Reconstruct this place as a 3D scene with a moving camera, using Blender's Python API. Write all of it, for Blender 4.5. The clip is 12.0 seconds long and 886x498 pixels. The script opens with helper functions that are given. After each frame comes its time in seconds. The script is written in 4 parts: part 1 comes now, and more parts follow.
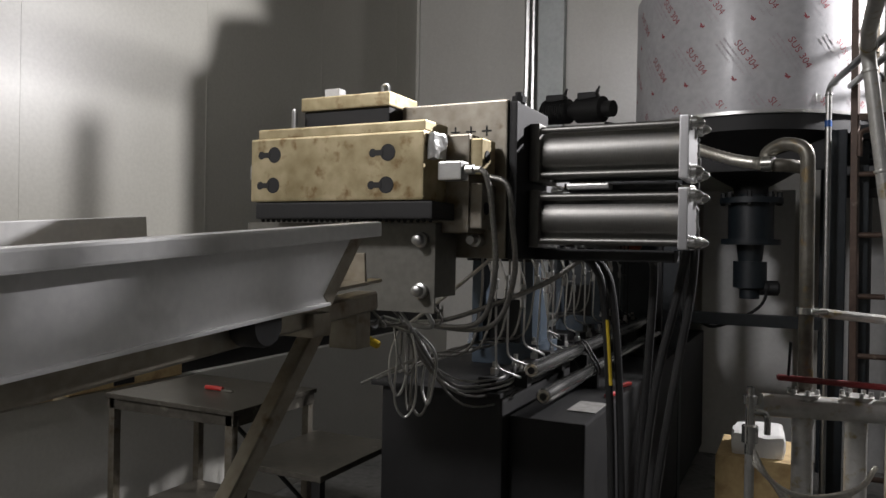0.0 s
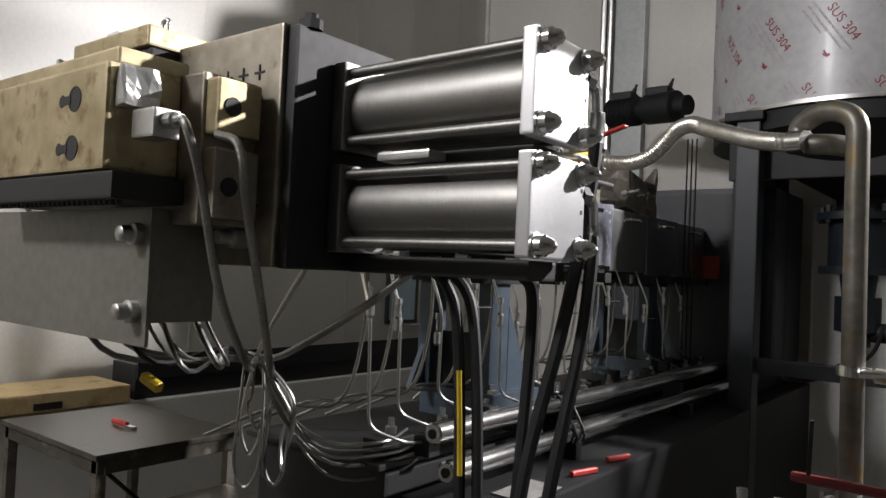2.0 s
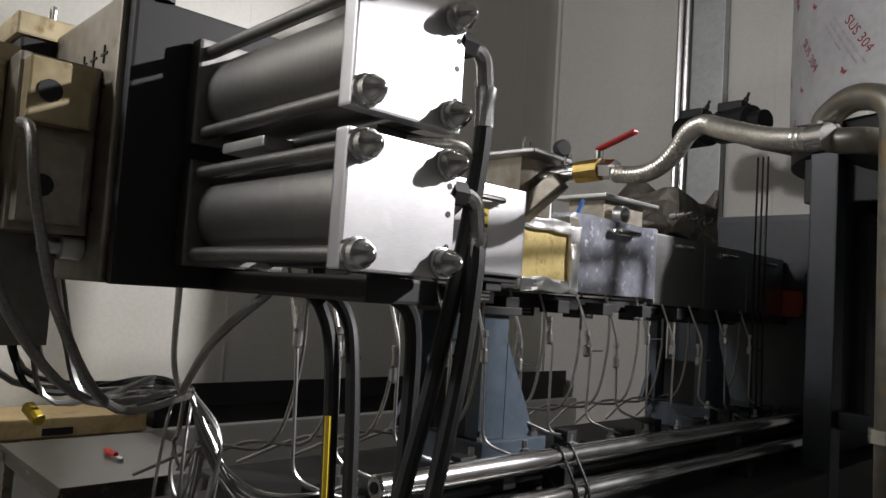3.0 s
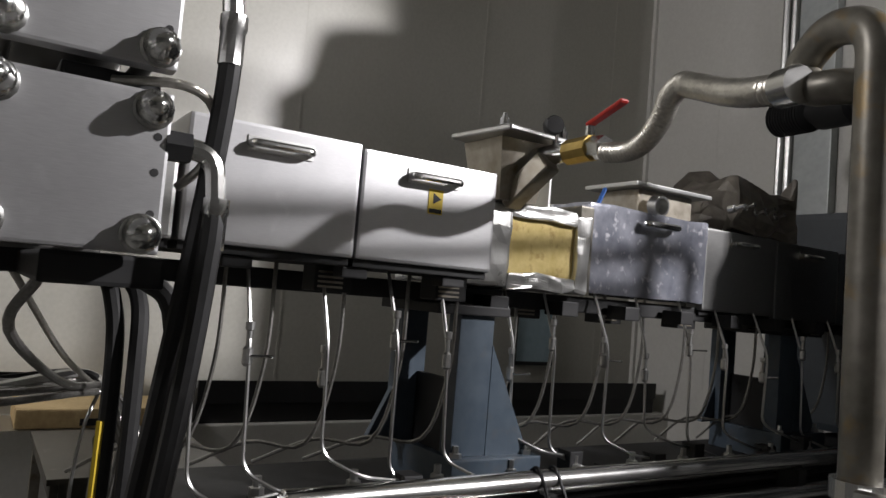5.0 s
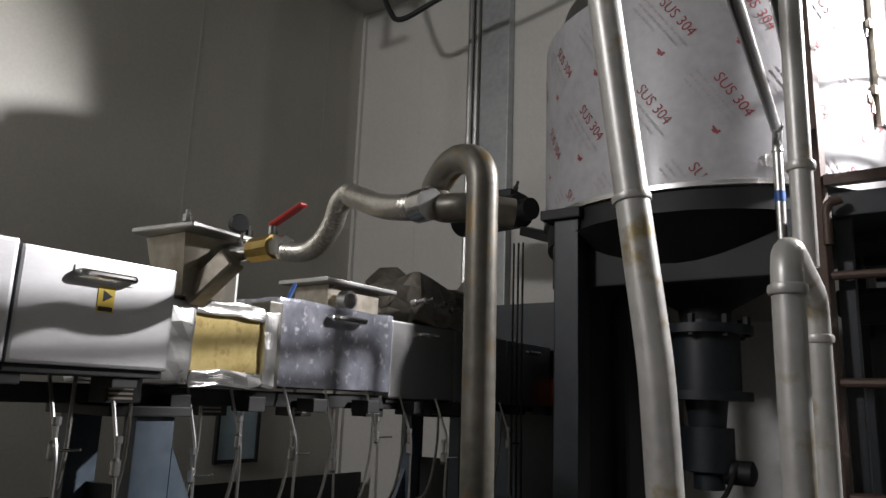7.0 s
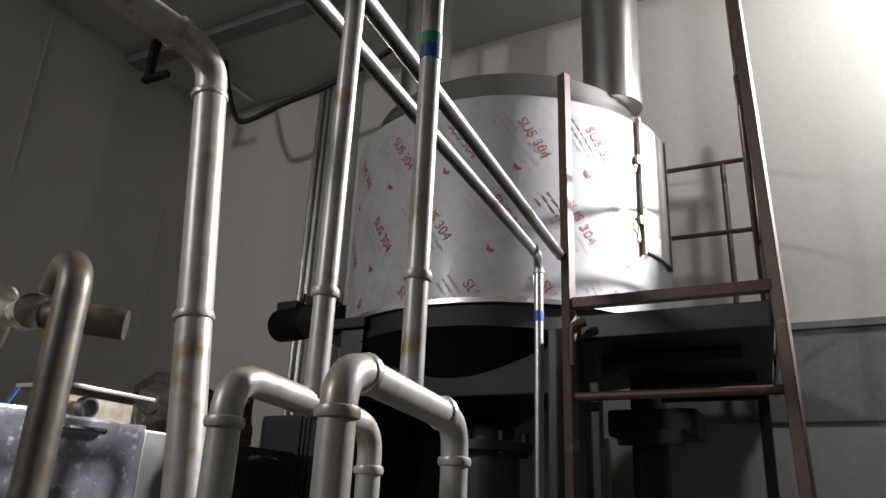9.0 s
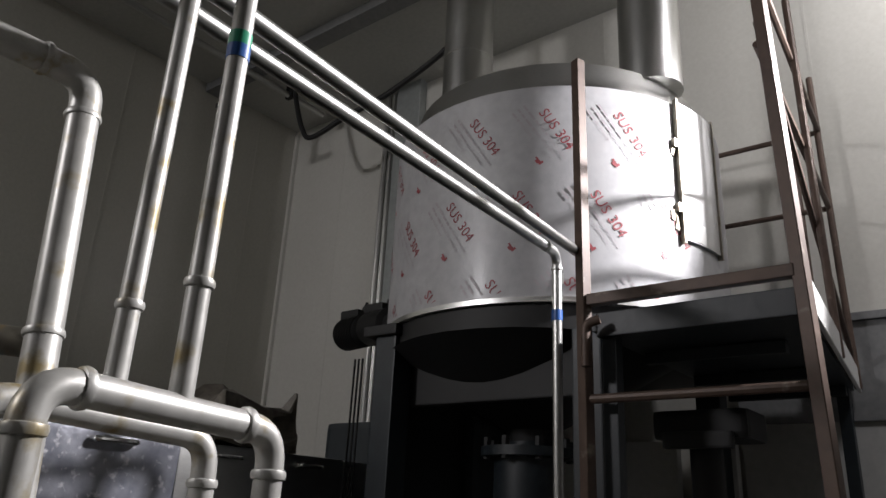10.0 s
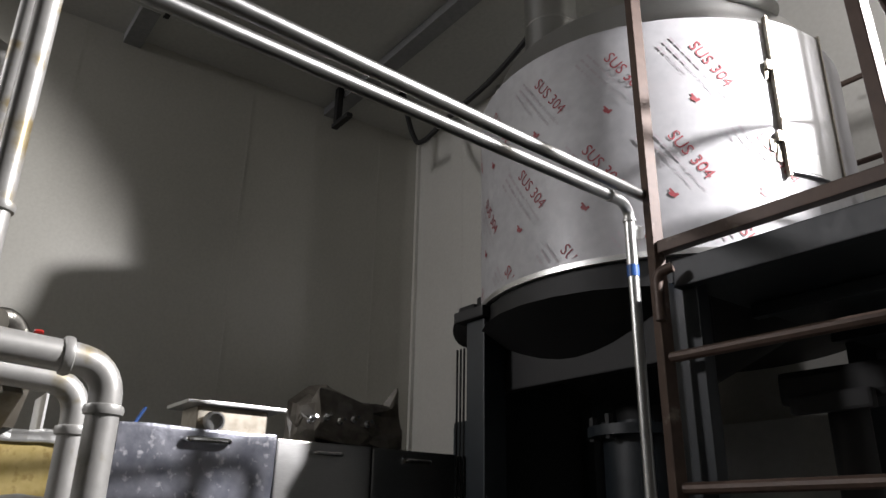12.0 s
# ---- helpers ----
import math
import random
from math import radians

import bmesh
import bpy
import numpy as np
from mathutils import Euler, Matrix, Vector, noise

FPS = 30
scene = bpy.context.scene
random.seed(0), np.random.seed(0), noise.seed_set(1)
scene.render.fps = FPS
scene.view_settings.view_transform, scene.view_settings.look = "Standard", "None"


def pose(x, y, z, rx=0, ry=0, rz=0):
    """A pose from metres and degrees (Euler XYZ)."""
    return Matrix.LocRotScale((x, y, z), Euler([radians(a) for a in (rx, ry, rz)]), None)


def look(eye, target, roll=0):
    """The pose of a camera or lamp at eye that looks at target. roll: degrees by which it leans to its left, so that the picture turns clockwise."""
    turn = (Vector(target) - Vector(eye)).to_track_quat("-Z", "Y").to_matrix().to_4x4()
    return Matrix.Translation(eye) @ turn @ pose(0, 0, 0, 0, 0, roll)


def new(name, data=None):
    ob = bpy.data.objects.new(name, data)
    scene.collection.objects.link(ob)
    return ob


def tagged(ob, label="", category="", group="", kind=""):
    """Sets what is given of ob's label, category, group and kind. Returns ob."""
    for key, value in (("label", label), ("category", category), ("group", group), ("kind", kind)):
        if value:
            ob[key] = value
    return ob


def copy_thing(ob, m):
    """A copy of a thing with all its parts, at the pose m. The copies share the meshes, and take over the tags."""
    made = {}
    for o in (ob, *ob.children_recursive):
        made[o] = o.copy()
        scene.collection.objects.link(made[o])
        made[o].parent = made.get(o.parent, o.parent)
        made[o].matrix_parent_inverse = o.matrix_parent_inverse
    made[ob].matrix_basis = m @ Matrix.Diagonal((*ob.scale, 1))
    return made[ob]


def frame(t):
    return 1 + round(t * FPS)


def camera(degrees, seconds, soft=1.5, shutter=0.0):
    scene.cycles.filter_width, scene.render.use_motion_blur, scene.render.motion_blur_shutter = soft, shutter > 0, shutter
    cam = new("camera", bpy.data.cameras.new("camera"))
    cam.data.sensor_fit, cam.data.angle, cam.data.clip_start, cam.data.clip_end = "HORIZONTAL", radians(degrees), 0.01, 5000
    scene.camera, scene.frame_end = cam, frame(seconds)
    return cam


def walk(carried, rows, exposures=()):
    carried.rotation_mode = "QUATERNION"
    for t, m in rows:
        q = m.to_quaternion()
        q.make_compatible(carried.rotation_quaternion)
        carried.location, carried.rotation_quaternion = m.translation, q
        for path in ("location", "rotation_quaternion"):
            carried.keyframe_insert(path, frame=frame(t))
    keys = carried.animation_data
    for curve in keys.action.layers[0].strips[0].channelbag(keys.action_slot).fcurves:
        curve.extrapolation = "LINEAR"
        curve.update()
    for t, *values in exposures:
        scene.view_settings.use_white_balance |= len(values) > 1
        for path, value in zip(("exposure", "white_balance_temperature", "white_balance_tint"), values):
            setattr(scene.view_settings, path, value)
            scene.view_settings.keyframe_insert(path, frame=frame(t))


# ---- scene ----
cam = camera(62.2, 12.0)
PATH = [
    (0, (-0.103, -0.061, 1.316), (-0.98, 1.737, 1.307), 1.0),
    (0.5, (-0.056, 0.178, 1.323), (-0.896, 1.993, 1.349), 1.4),
    (1, (0.007, 0.376, 1.31), (-0.924, 2.146, 1.35), 1.0),
    (1.5, (0.1, 0.592, 1.31), (-1.034, 2.239, 1.345), 2.4),
    (2, (0.152, 0.816, 1.297), (-1.077, 2.392, 1.352), 2.6),
    (2.5, (0.178, 1.011, 1.296), (-1.128, 2.523, 1.4), 2.5),
    (4.3, (0.377, 1.559, 1.298), (-1.361, 2.543, 1.403), 7.2),
    (4.5, (0.371, 1.575, 1.309), (-1.358, 2.575, 1.407), 7.4),
    (5, (0.318, 1.616, 1.304), (-1.367, 2.687, 1.425), 4.8),
    (5.5, (0.307, 1.626, 1.297), (-1.264, 2.853, 1.46), 3.4),
    (6, (0.36, 1.629, 1.297), (-1.111, 2.963, 1.536), 2.8),
    (6.5, (0.379, 1.632, 1.31), (-0.949, 3.095, 1.618), 2.7),
    (7, (0.418, 1.626, 1.317), (-0.741, 3.205, 1.721), 2.1),
    (7.2, (0.426, 1.628, 1.303), (-0.66, 3.248, 1.75), 0.8),
    (8.8, (0.699, 1.805, 1.349), (-0.22, 3.463, 1.987), 2.4),
    (9, (0.735, 1.841, 1.355), (-0.162, 3.492, 2.041), 2.7),
    (9.5, (0.827, 1.929, 1.352), (-0.131, 3.519, 2.098), -0.4),
    (10, (0.984, 2.053, 1.381), (-0.196, 3.519, 2.061), 2.9),
    (10.5, (1.035, 2.125, 1.339), (-0.167, 3.604, 1.944), 0.1),
    (11, (1.056, 2.233, 1.329), (-0.19, 3.663, 1.963), 2.2),
    (11.5, (1.101, 2.326, 1.337), (-0.242, 3.646, 2.008), 0.9),
    (12, (1.105, 2.393, 1.318), (-0.402, 3.504, 2.021), 1.1),
]
walk(cam, [(t, look(eye, target, roll)) for t, eye, target, roll in PATH],
     exposures=[(0, 0.42), (1, 0.95), (2, 0.97), (2.7, 0.85), (4.3, 0.6), (6, 0.42), (7, 0.5), (9, 0.22), (10, 0.12), (12, 0.3)])

# ---- world and lamps ----
world = bpy.data.worlds.new("hall_dim")
scene.world = world
world.use_nodes = True
world.node_tree.nodes["Background"].inputs[0].default_value = (0.9, 0.95, 1.0, 1)
world.node_tree.nodes["Background"].inputs[1].default_value = 0.035


def area_lamp(name, eye, target, size, watts, colour):
    data = bpy.data.lights.new(name, "AREA")
    data.shape, data.size, data.energy, data.color = "DISK", size, watts, colour
    ob = new(name, data)
    ob.matrix_world = look(eye, target)
    return ob


def spot_lamp(name, eye, target, degrees, blend, radius, watts, colour):
    data = bpy.data.lights.new(name, "SPOT")
    data.spot_size, data.spot_blend, data.shadow_soft_size, data.energy, data.color = radians(degrees), blend, radius, watts, colour
    ob = new(name, data)
    ob.matrix_world = look(eye, target)
    return ob


flood = spot_lamp("flood_lamp", (1.75, 4.66, 3.14), (-1.9, 1.2, 1.5), 62, 0.35, 0.05, 600, (1.0, 0.968, 0.995))
# added fill from behind the camera; no known source there
hall = area_lamp("hall_fill", (-2.1, -1.6, 3.8), (-0.6, 4.6, 1.3), 0.6, 72, (1.0, 0.968, 0.995))
# added out of view to brighten the end wall right of the tank
corner = area_lamp("corner_fill", (1.6, 4.1, 3.75), (1.55, 5.09, 3.5), 0.4, 27, (1.0, 0.97, 1.0))


# ---- materials ----
def material(name, dark, light, rough=0.5, metal=0.0, grain=30.0, blotch=3.0, bump=0.1, stretch=(1, 1, 1), spot=None, spot_at=0.62, rough_var=0.12, coat=0.0):
    """A two-scale noise surface: fine grain over broad blotches, with optional stains of the colour spot."""
    m = bpy.data.materials.new(name)
    m.use_nodes = True
    t = m.node_tree
    n, l = t.nodes, t.links
    b = n["Principled BSDF"]
    geo = n.new("ShaderNodeTexCoord")
    mp = n.new("ShaderNodeMapping")
    mp.inputs["Scale"].default_value = stretch
    l.new(geo.outputs["Object"], mp.inputs["Vector"])
    big = n.new("ShaderNodeTexNoise")
    big.inputs["Scale"].default_value, big.inputs["Detail"].default_value = blotch, 5
    fine = n.new("ShaderNodeTexNoise")
    fine.inputs["Scale"].default_value, fine.inputs["Detail"].default_value = grain, 4
    l.new(geo.outputs["Object"], big.inputs["Vector"])
    l.new(mp.outputs["Vector"], fine.inputs["Vector"])
    add = n.new("ShaderNodeMath")
    add.operation = "MULTIPLY_ADD"
    l.new(fine.outputs["Fac"], add.inputs[0])
    add.inputs[1].default_value = 0.45
    half = n.new("ShaderNodeMath")
    half.operation = "MULTIPLY"
    half.inputs[1].default_value = 0.55
    l.new(big.outputs["Fac"], half.inputs[0])
    l.new(half.outputs[0], add.inputs[2])
    ramp = n.new("ShaderNodeValToRGB")
    ramp.color_ramp.elements[0].position, ramp.color_ramp.elements[1].position = 0.35, 0.65
    ramp.color_ramp.elements[0].color, ramp.color_ramp.elements[1].color = (*dark, 1), (*light, 1)
    l.new(add.outputs[0], ramp.inputs[0])
    out = ramp.outputs[0]
    if spot:
        sn = n.new("ShaderNodeTexNoise")
        sn.inputs["Scale"].default_value, sn.inputs["Detail"].default_value = blotch * 3.1, 6
        l.new(geo.outputs["Object"], sn.inputs["Vector"])
        sr = n.new("ShaderNodeValToRGB")
        sr.color_ramp.elements[0].position, sr.color_ramp.elements[1].position = spot_at - 0.06, spot_at + 0.08
        l.new(sn.outputs["Fac"], sr.inputs[0])
        mx = n.new("ShaderNodeMix")
        mx.data_type = "RGBA"
        l.new(sr.outputs[0], mx.inputs["Factor"])
        l.new(out, mx.inputs["A"])
        mx.inputs["B"].default_value = (*spot, 1)
        out = mx.outputs["Result"]
    l.new(out, b.inputs["Base Color"])
    b.inputs["Metallic"].default_value = metal
    rr = n.new("ShaderNodeMapRange")
    rr.inputs["To Min"].default_value, rr.inputs["To Max"].default_value = max(0.04, rough - rough_var), min(1, rough + rough_var)
    l.new(add.outputs[0], rr.inputs["Value"])
    l.new(rr.outputs[0], b.inputs["Roughness"])
    b.inputs["Coat Weight"].default_value = coat
    b.inputs["Coat Roughness"].default_value = 0.15
    bp = n.new("ShaderNodeBump")
    bp.inputs["Strength"].default_value, bp.inputs["Distance"].default_value = bump, 0.004
    l.new(add.outputs[0], bp.inputs["Height"])
    l.new(bp.outputs[0], b.inputs["Normal"])
    return m


DRAPE = material("brown_wrapping", (0.07, 0.062, 0.05), (0.2, 0.18, 0.15), 0.4, 0.1, 30, 9, 0.5)
# panel_paint darkened: the left wall's weaker light is put into its colour
WALLL = material("shaded_panel_paint", (0.43, 0.42, 0.37), (0.5, 0.49, 0.435), 0.32, 0, 60, 1.2, 0.03, rough_var=0.06)
CLAD = material("grey_sheet_cladding", (0.38, 0.38, 0.37), (0.47, 0.47, 0.455), 0.45, 0, 40, 2, 0.05)
# for the two unseen closing walls, dark so that little light bounces back
FARWALL = material("low_bounce_grey", (0.2, 0.2, 0.195), (0.27, 0.27, 0.26), 0.6, 0, 40, 2, 0.05)
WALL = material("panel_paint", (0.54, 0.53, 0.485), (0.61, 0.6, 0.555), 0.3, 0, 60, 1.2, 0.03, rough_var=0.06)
WALLD = material("grey_panel", (0.16, 0.165, 0.17), (0.24, 0.24, 0.24), 0.5, 0, 40, 2, 0.05)
TROUGH = material("bead_blasted_stainless", (0.7, 0.7, 0.7), (0.8, 0.8, 0.79), 0.38, 0.15, 80, 4, 0.03, spot=(0.6, 0.6, 0.59), spot_at=0.68)
CYL = material("drawn_cylinder_steel", (0.19, 0.186, 0.175), (0.28, 0.276, 0.26), 0.44, 1, 60, 4, 0.06, (14, 1, 1), spot=(0.26, 0.25, 0.22), spot_at=0.66)
PAPER = material("grimy_paper", (0.2, 0.195, 0.18), (0.36, 0.355, 0.34), 0.7, 0, 40, 12, 0.4)
ORANGE = material("orange_red_paint", (0.3, 0.05, 0.02), (0.4, 0.08, 0.03), 0.5)
CEIL = material("ceiling_panel", (0.4, 0.4, 0.38), (0.5, 0.5, 0.47), 0.55, 0, 40, 1.5, 0.04)
CONC = material("concrete_floor", (0.12, 0.12, 0.115), (0.26, 0.255, 0.24), 0.6, 0, 25, 2, 0.2, spot=(0.05, 0.05, 0.05))
STEEL = material("brushed_steel", (0.5, 0.5, 0.49), (0.62, 0.62, 0.6), 0.34, 1, 60, 3, 0.05, (1, 1, 12))
COVER = material("cover_steel", (0.46, 0.46, 0.465), (0.56, 0.56, 0.56), 0.42, 0.9, 90, 5, 0.04, (1, 1, 20), spot=(0.6, 0.6, 0.6), spot_at=0.68)
CHROME = material("polished_rod", (0.62, 0.62, 0.6), (0.74, 0.74, 0.72), 0.2, 1, 40, 6, 0.02, (1, 0.1, 1))
FILM = material("film_wrapped_steel", (0.4, 0.4, 0.415), (0.52, 0.52, 0.53), 0.42, 0.08, 30, 2.5, 0.08, spot=(0.47, 0.46, 0.47), spot_at=0.66, coat=0.08)
DIE = material("heat_tinted_die_steel", (0.33, 0.27, 0.15), (0.56, 0.48, 0.31), 0.42, 0.75, 30, 9, 0.1, spot=(0.22, 0.14, 0.06), spot_at=0.64)
PLATE = material("stained_plate_steel", (0.26, 0.23, 0.18), (0.42, 0.39, 0.33), 0.4, 0.85, 40, 7, 0.08, spot=(0.18, 0.13, 0.08), spot_at=0.66)
BLACK = material("black_paint", (0.006, 0.006, 0.0065), (0.013, 0.013, 0.013), 0.6, 0, 50, 6, 0.1)
RUBBER = material("black_rubber", (0.007, 0.007, 0.007), (0.016, 0.016, 0.016), 0.55, 0, 120, 9, 0.1)
TEAL = material("dark_teal_paint", (0.01, 0.014, 0.018), (0.018, 0.025, 0.03), 0.45, 0, 40, 4, 0.08)
BLUE = material("blue_grey_paint", (0.035, 0.052, 0.072), (0.06, 0.082, 0.105), 0.45, 0, 40, 6, 0.08, spot=(0.06, 0.07, 0.08))
BROWN = material("rust_brown_paint", (0.07, 0.045, 0.035), (0.12, 0.08, 0.06), 0.5, 0.2, 40, 6, 0.15, spot=(0.3, 0.25, 0.2), spot_at=0.7)
PIPE = material("galvanised_pipe", (0.4, 0.395, 0.37), (0.54, 0.535, 0.51), 0.4, 0.4, 50, 8, 0.12, spot=(0.3, 0.24, 0.12), spot_at=0.62)
RUSTPIPE = material("grimy_pipe", (0.1, 0.094, 0.075), (0.19, 0.178, 0.15), 0.4, 0.5, 50, 9, 0.15, spot=(0.2, 0.14, 0.06), spot_at=0.62)
BRAID = material("braided_hose_steel", (0.45, 0.43, 0.38), (0.66, 0.64, 0.58), 0.35, 0.9, 160, 20, 0.5)
BRASS = material("brass", (0.4, 0.28, 0.08), (0.55, 0.4, 0.14), 0.35, 0.9, 40, 10, 0.1)
RED = material("red_paint", (0.4, 0.02, 0.015), (0.5, 0.035, 0.03), 0.4)
REDD = material("dark_red_paint", (0.16, 0.02, 0.02), (0.24, 0.03, 0.03), 0.45, 0, 40, 8, 0.1)
YELLOW = material("yellow_plastic", (0.6, 0.42, 0.02), (0.72, 0.52, 0.04), 0.45)
INSUL = material("yellow_insulation", (0.5, 0.38, 0.12), (0.68, 0.55, 0.24), 0.75, 0, 50, 12, 0.4, spot=(0.38, 0.26, 0.08))
FOIL = material("crumpled_foil", (0.48, 0.48, 0.46), (0.66, 0.66, 0.64), 0.3, 0.7, 25, 14, 0.8)
PLASTIC = material("cloudy_plastic_film", (0.2, 0.21, 0.25), (0.42, 0.43, 0.48), 0.22, 0.4, 20, 14, 0.9, spot=(0.7, 0.7, 0.74), spot_at=0.64)
CARD = material("cardboard", (0.42, 0.3, 0.14), (0.55, 0.42, 0.22), 0.8, 0, 60, 4, 0.1, spot=(0.3, 0.2, 0.09))
TABLETOP = material("oily_tabletop", (0.06, 0.055, 0.045), (0.13, 0.12, 0.1), 0.35, 0.3, 40, 6, 0.15, spot=(0.25, 0.24, 0.2), spot_at=0.7)
WHITE = material("white_enamel", (0.7, 0.7, 0.68), (0.8, 0.8, 0.78), 0.35, 0, 40, 4, 0.04)
INK = material("red_ink", (0.26, 0.04, 0.05), (0.36, 0.09, 0.1), 0.5)
INKG = material("grey_ink", (0.38, 0.34, 0.36), (0.48, 0.45, 0.47), 0.5)
BLUETAPE = material("blue_tape", (0.02, 0.08, 0.3), (0.03, 0.12, 0.4), 0.4)
GREENTAPE = material("green_tape", (0.02, 0.25, 0.14), (0.04, 0.36, 0.2), 0.4)
HOSE = material("flexible_conduit", (0.18, 0.175, 0.16), (0.34, 0.33, 0.31), 0.4, 0.8, 200, 10, 0.4)

PANM = material("dull_sheet_steel", (0.15, 0.145, 0.125), (0.22, 0.215, 0.19), 0.45, 0.5, 60, 2, 0.04)


# ---- mesh helpers ----
def part(name, bm, mat, parent=None, label="", smooth=False):
    me = bpy.data.meshes.new(name)
    bmesh.ops.recalc_face_normals(bm, faces=bm.faces)
    bm.to_mesh(me)
    bm.free()
    for p in me.polygons:
        p.use_smooth = smooth
    me.materials.append(mat)
    ob = new(name, me)
    if parent:
        ob.parent = parent
    if smooth:
        me.set_sharp_from_angle(angle=radians(35))
    return tagged(ob, label)


def thing(name, label, category, group=""):
    return tagged(new(name), label, category, group)


def box(x0, x1, y0, y1, z0, z1, bevel=0.004, bm=None):
    bm = bm or bmesh.new()
    made = bmesh.ops.create_cube(bm, size=1)["verts"]
    bmesh.ops.transform(bm, verts=made, matrix=Matrix.LocRotScale(((x0 + x1) / 2, (y0 + y1) / 2, (z0 + z1) / 2), None, (x1 - x0, y1 - y0, z1 - z0)))
    if bevel:
        edges = list({e for v in made for e in v.link_edges})
        bmesh.ops.bevel(bm, geom=edges, offset=min(bevel, 0.3 * min(x1 - x0, y1 - y0, z1 - z0)), segments=2, affect="EDGES", profile=0.7)
    return bm


def beam(a, b, w, h, bevel=0.002, bm=None):
    """A rectangular bar from a to b."""
    bm = bm or bmesh.new()
    a, b = Vector(a), Vector(b)
    made = bmesh.ops.create_cube(bm, size=1)["verts"]
    q = (b - a).to_track_quat("Y", "Z")
    bmesh.ops.transform(bm, verts=made, matrix=Matrix.LocRotScale((a + b) / 2, q, (w, (b - a).length, h)))
    if bevel:
        bmesh.ops.bevel(bm, geom=list({e for v in made for e in v.link_edges}), offset=bevel, segments=1, affect="EDGES")
    return bm


def smooth_path(points, steps=6):
    p = [Vector(q) for q in points]
    p = [2 * p[0] - p[1], *p, 2 * p[-1] - p[-2]]
    out = []
    for i in range(1, len(p) - 2):
        for k in range(steps):
            t = k / steps
            out.append(0.5 * (2 * p[i] + (p[i + 1] - p[i - 1]) * t + (2 * p[i - 1] - 5 * p[i] + 4 * p[i + 1] - p[i + 2]) * t * t + (3 * p[i] - p[i - 1] - 3 * p[i + 1] + p[i + 2]) * t ** 3))
    return out + [p[-2]]


def rounded(points, r, steps=6):
    """A polyline whose corners are turned into arcs of about the radius r."""
    p = [Vector(q) for q in points]
    out = [p[0]]
    for a, b, c in zip(p, p[1:], p[2:]):
        u, v = (a - b), (c - b)
        d = min(r, 0.48 * u.length, 0.48 * v.length)
        s, e = b + u.normalized() * d, b + v.normalized() * d
        for k in range(steps + 1):
            t = k / steps
            out.append(s * (1 - t) ** 2 + b * 2 * t * (1 - t) + e * t * t)
    return out + [p[-1]]


def tube(path, r, sides=10, bm=None, radii=None):
    bm = bm or bmesh.new()
    path = [Vector(q) for q in path]
    n = len(path)
    tan = [(path[min(i + 1, n - 1)] - path[max(i - 1, 0)]).normalized() for i in range(n)]
    side = tan[0].orthogonal().normalized()
    rings = []
    for i in range(n):
        side = (side - tan[i] * side.dot(tan[i])).normalized()
        up = tan[i].cross(side)
        rr = radii[i] if radii else r
        rings.append([bm.verts.new(path[i] + (side * math.cos(2 * math.pi * k / sides) + up * math.sin(2 * math.pi * k / sides)) * rr) for k in range(sides)])
    for a, b in zip(rings, rings[1:]):
        for k in range(sides):
            bm.faces.new((a[k], a[(k + 1) % sides], b[(k + 1) % sides], b[k]))
    bm.faces.new(rings[0][::-1])
    bm.faces.new(rings[-1])
    return bm


def turned(base, axis, profile, sides=20, bm=None):
    """A solid of revolution: profile is (distance along axis, radius)."""
    bm = bm or bmesh.new()
    q = Vector(axis).to_track_quat("Z", "Y")
    rings = [[bm.verts.new(Vector(base) + q @ Vector((max(r, 0.0005) * math.cos(2 * math.pi * k / sides), max(r, 0.0005) * math.sin(2 * math.pi * k / sides), d))) for k in range(sides)] for d, r in profile]
    for a, b in zip(rings, rings[1:]):
        for k in range(sides):
            bm.faces.new((a[k], a[(k + 1) % sides], b[(k + 1) % sides], b[k]))
    bm.faces.new(rings[0][::-1])
    bm.faces.new(rings[-1])
    return bm


def structure(name, bm, mat, label):
    return tagged(part(name, bm, mat), label, kind="structure")


# ---- the hall ----
X0, X1, Y0, Y1, ZC = -2.87, 3.4, -3.0, 5.09, 3.95
structure("floor", box(X0 - 0.2, X1 + 0.2, Y0 - 0.2, Y1 + 0.2, -0.2, 0, 0), CONC, "stained grey concrete factory floor")
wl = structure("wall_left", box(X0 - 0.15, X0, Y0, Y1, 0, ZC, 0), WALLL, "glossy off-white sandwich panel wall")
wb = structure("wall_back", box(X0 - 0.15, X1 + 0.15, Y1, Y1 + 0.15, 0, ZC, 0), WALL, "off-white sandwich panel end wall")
structure("wall_right", box(X1, X1 + 0.15, Y0, Y1, 0, ZC, 0), FARWALL, "unseen grey closing wall, dark to cut bounced light")
structure("wall_front", box(X0 - 0.15, X1 + 0.15, Y0 - 0.15, Y0, 0, ZC, 0), FARWALL, "unseen grey closing wall, dark to cut bounced light")
structure("ceiling", box(X0 - 0.15, X1 + 0.15, Y0 - 0.15, Y1 + 0.15, ZC, ZC + 0.15, 0), CEIL, "grey panelled factory ceiling")
for y in (-2.2, -1.2, -0.2, 0.8, 1.8, 2.8, 3.8, 4.75):
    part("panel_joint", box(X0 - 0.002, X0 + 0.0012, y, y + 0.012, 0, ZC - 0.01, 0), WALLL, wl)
for x in (-2.36, -1.4, -0.45, 0.5, 1.45, 2.4):
    part("panel_joint", box(x, x + 0.012, Y1 - 0.0012, Y1 + 0.002, 0, ZC - 0.01, 0), WALL, wb)
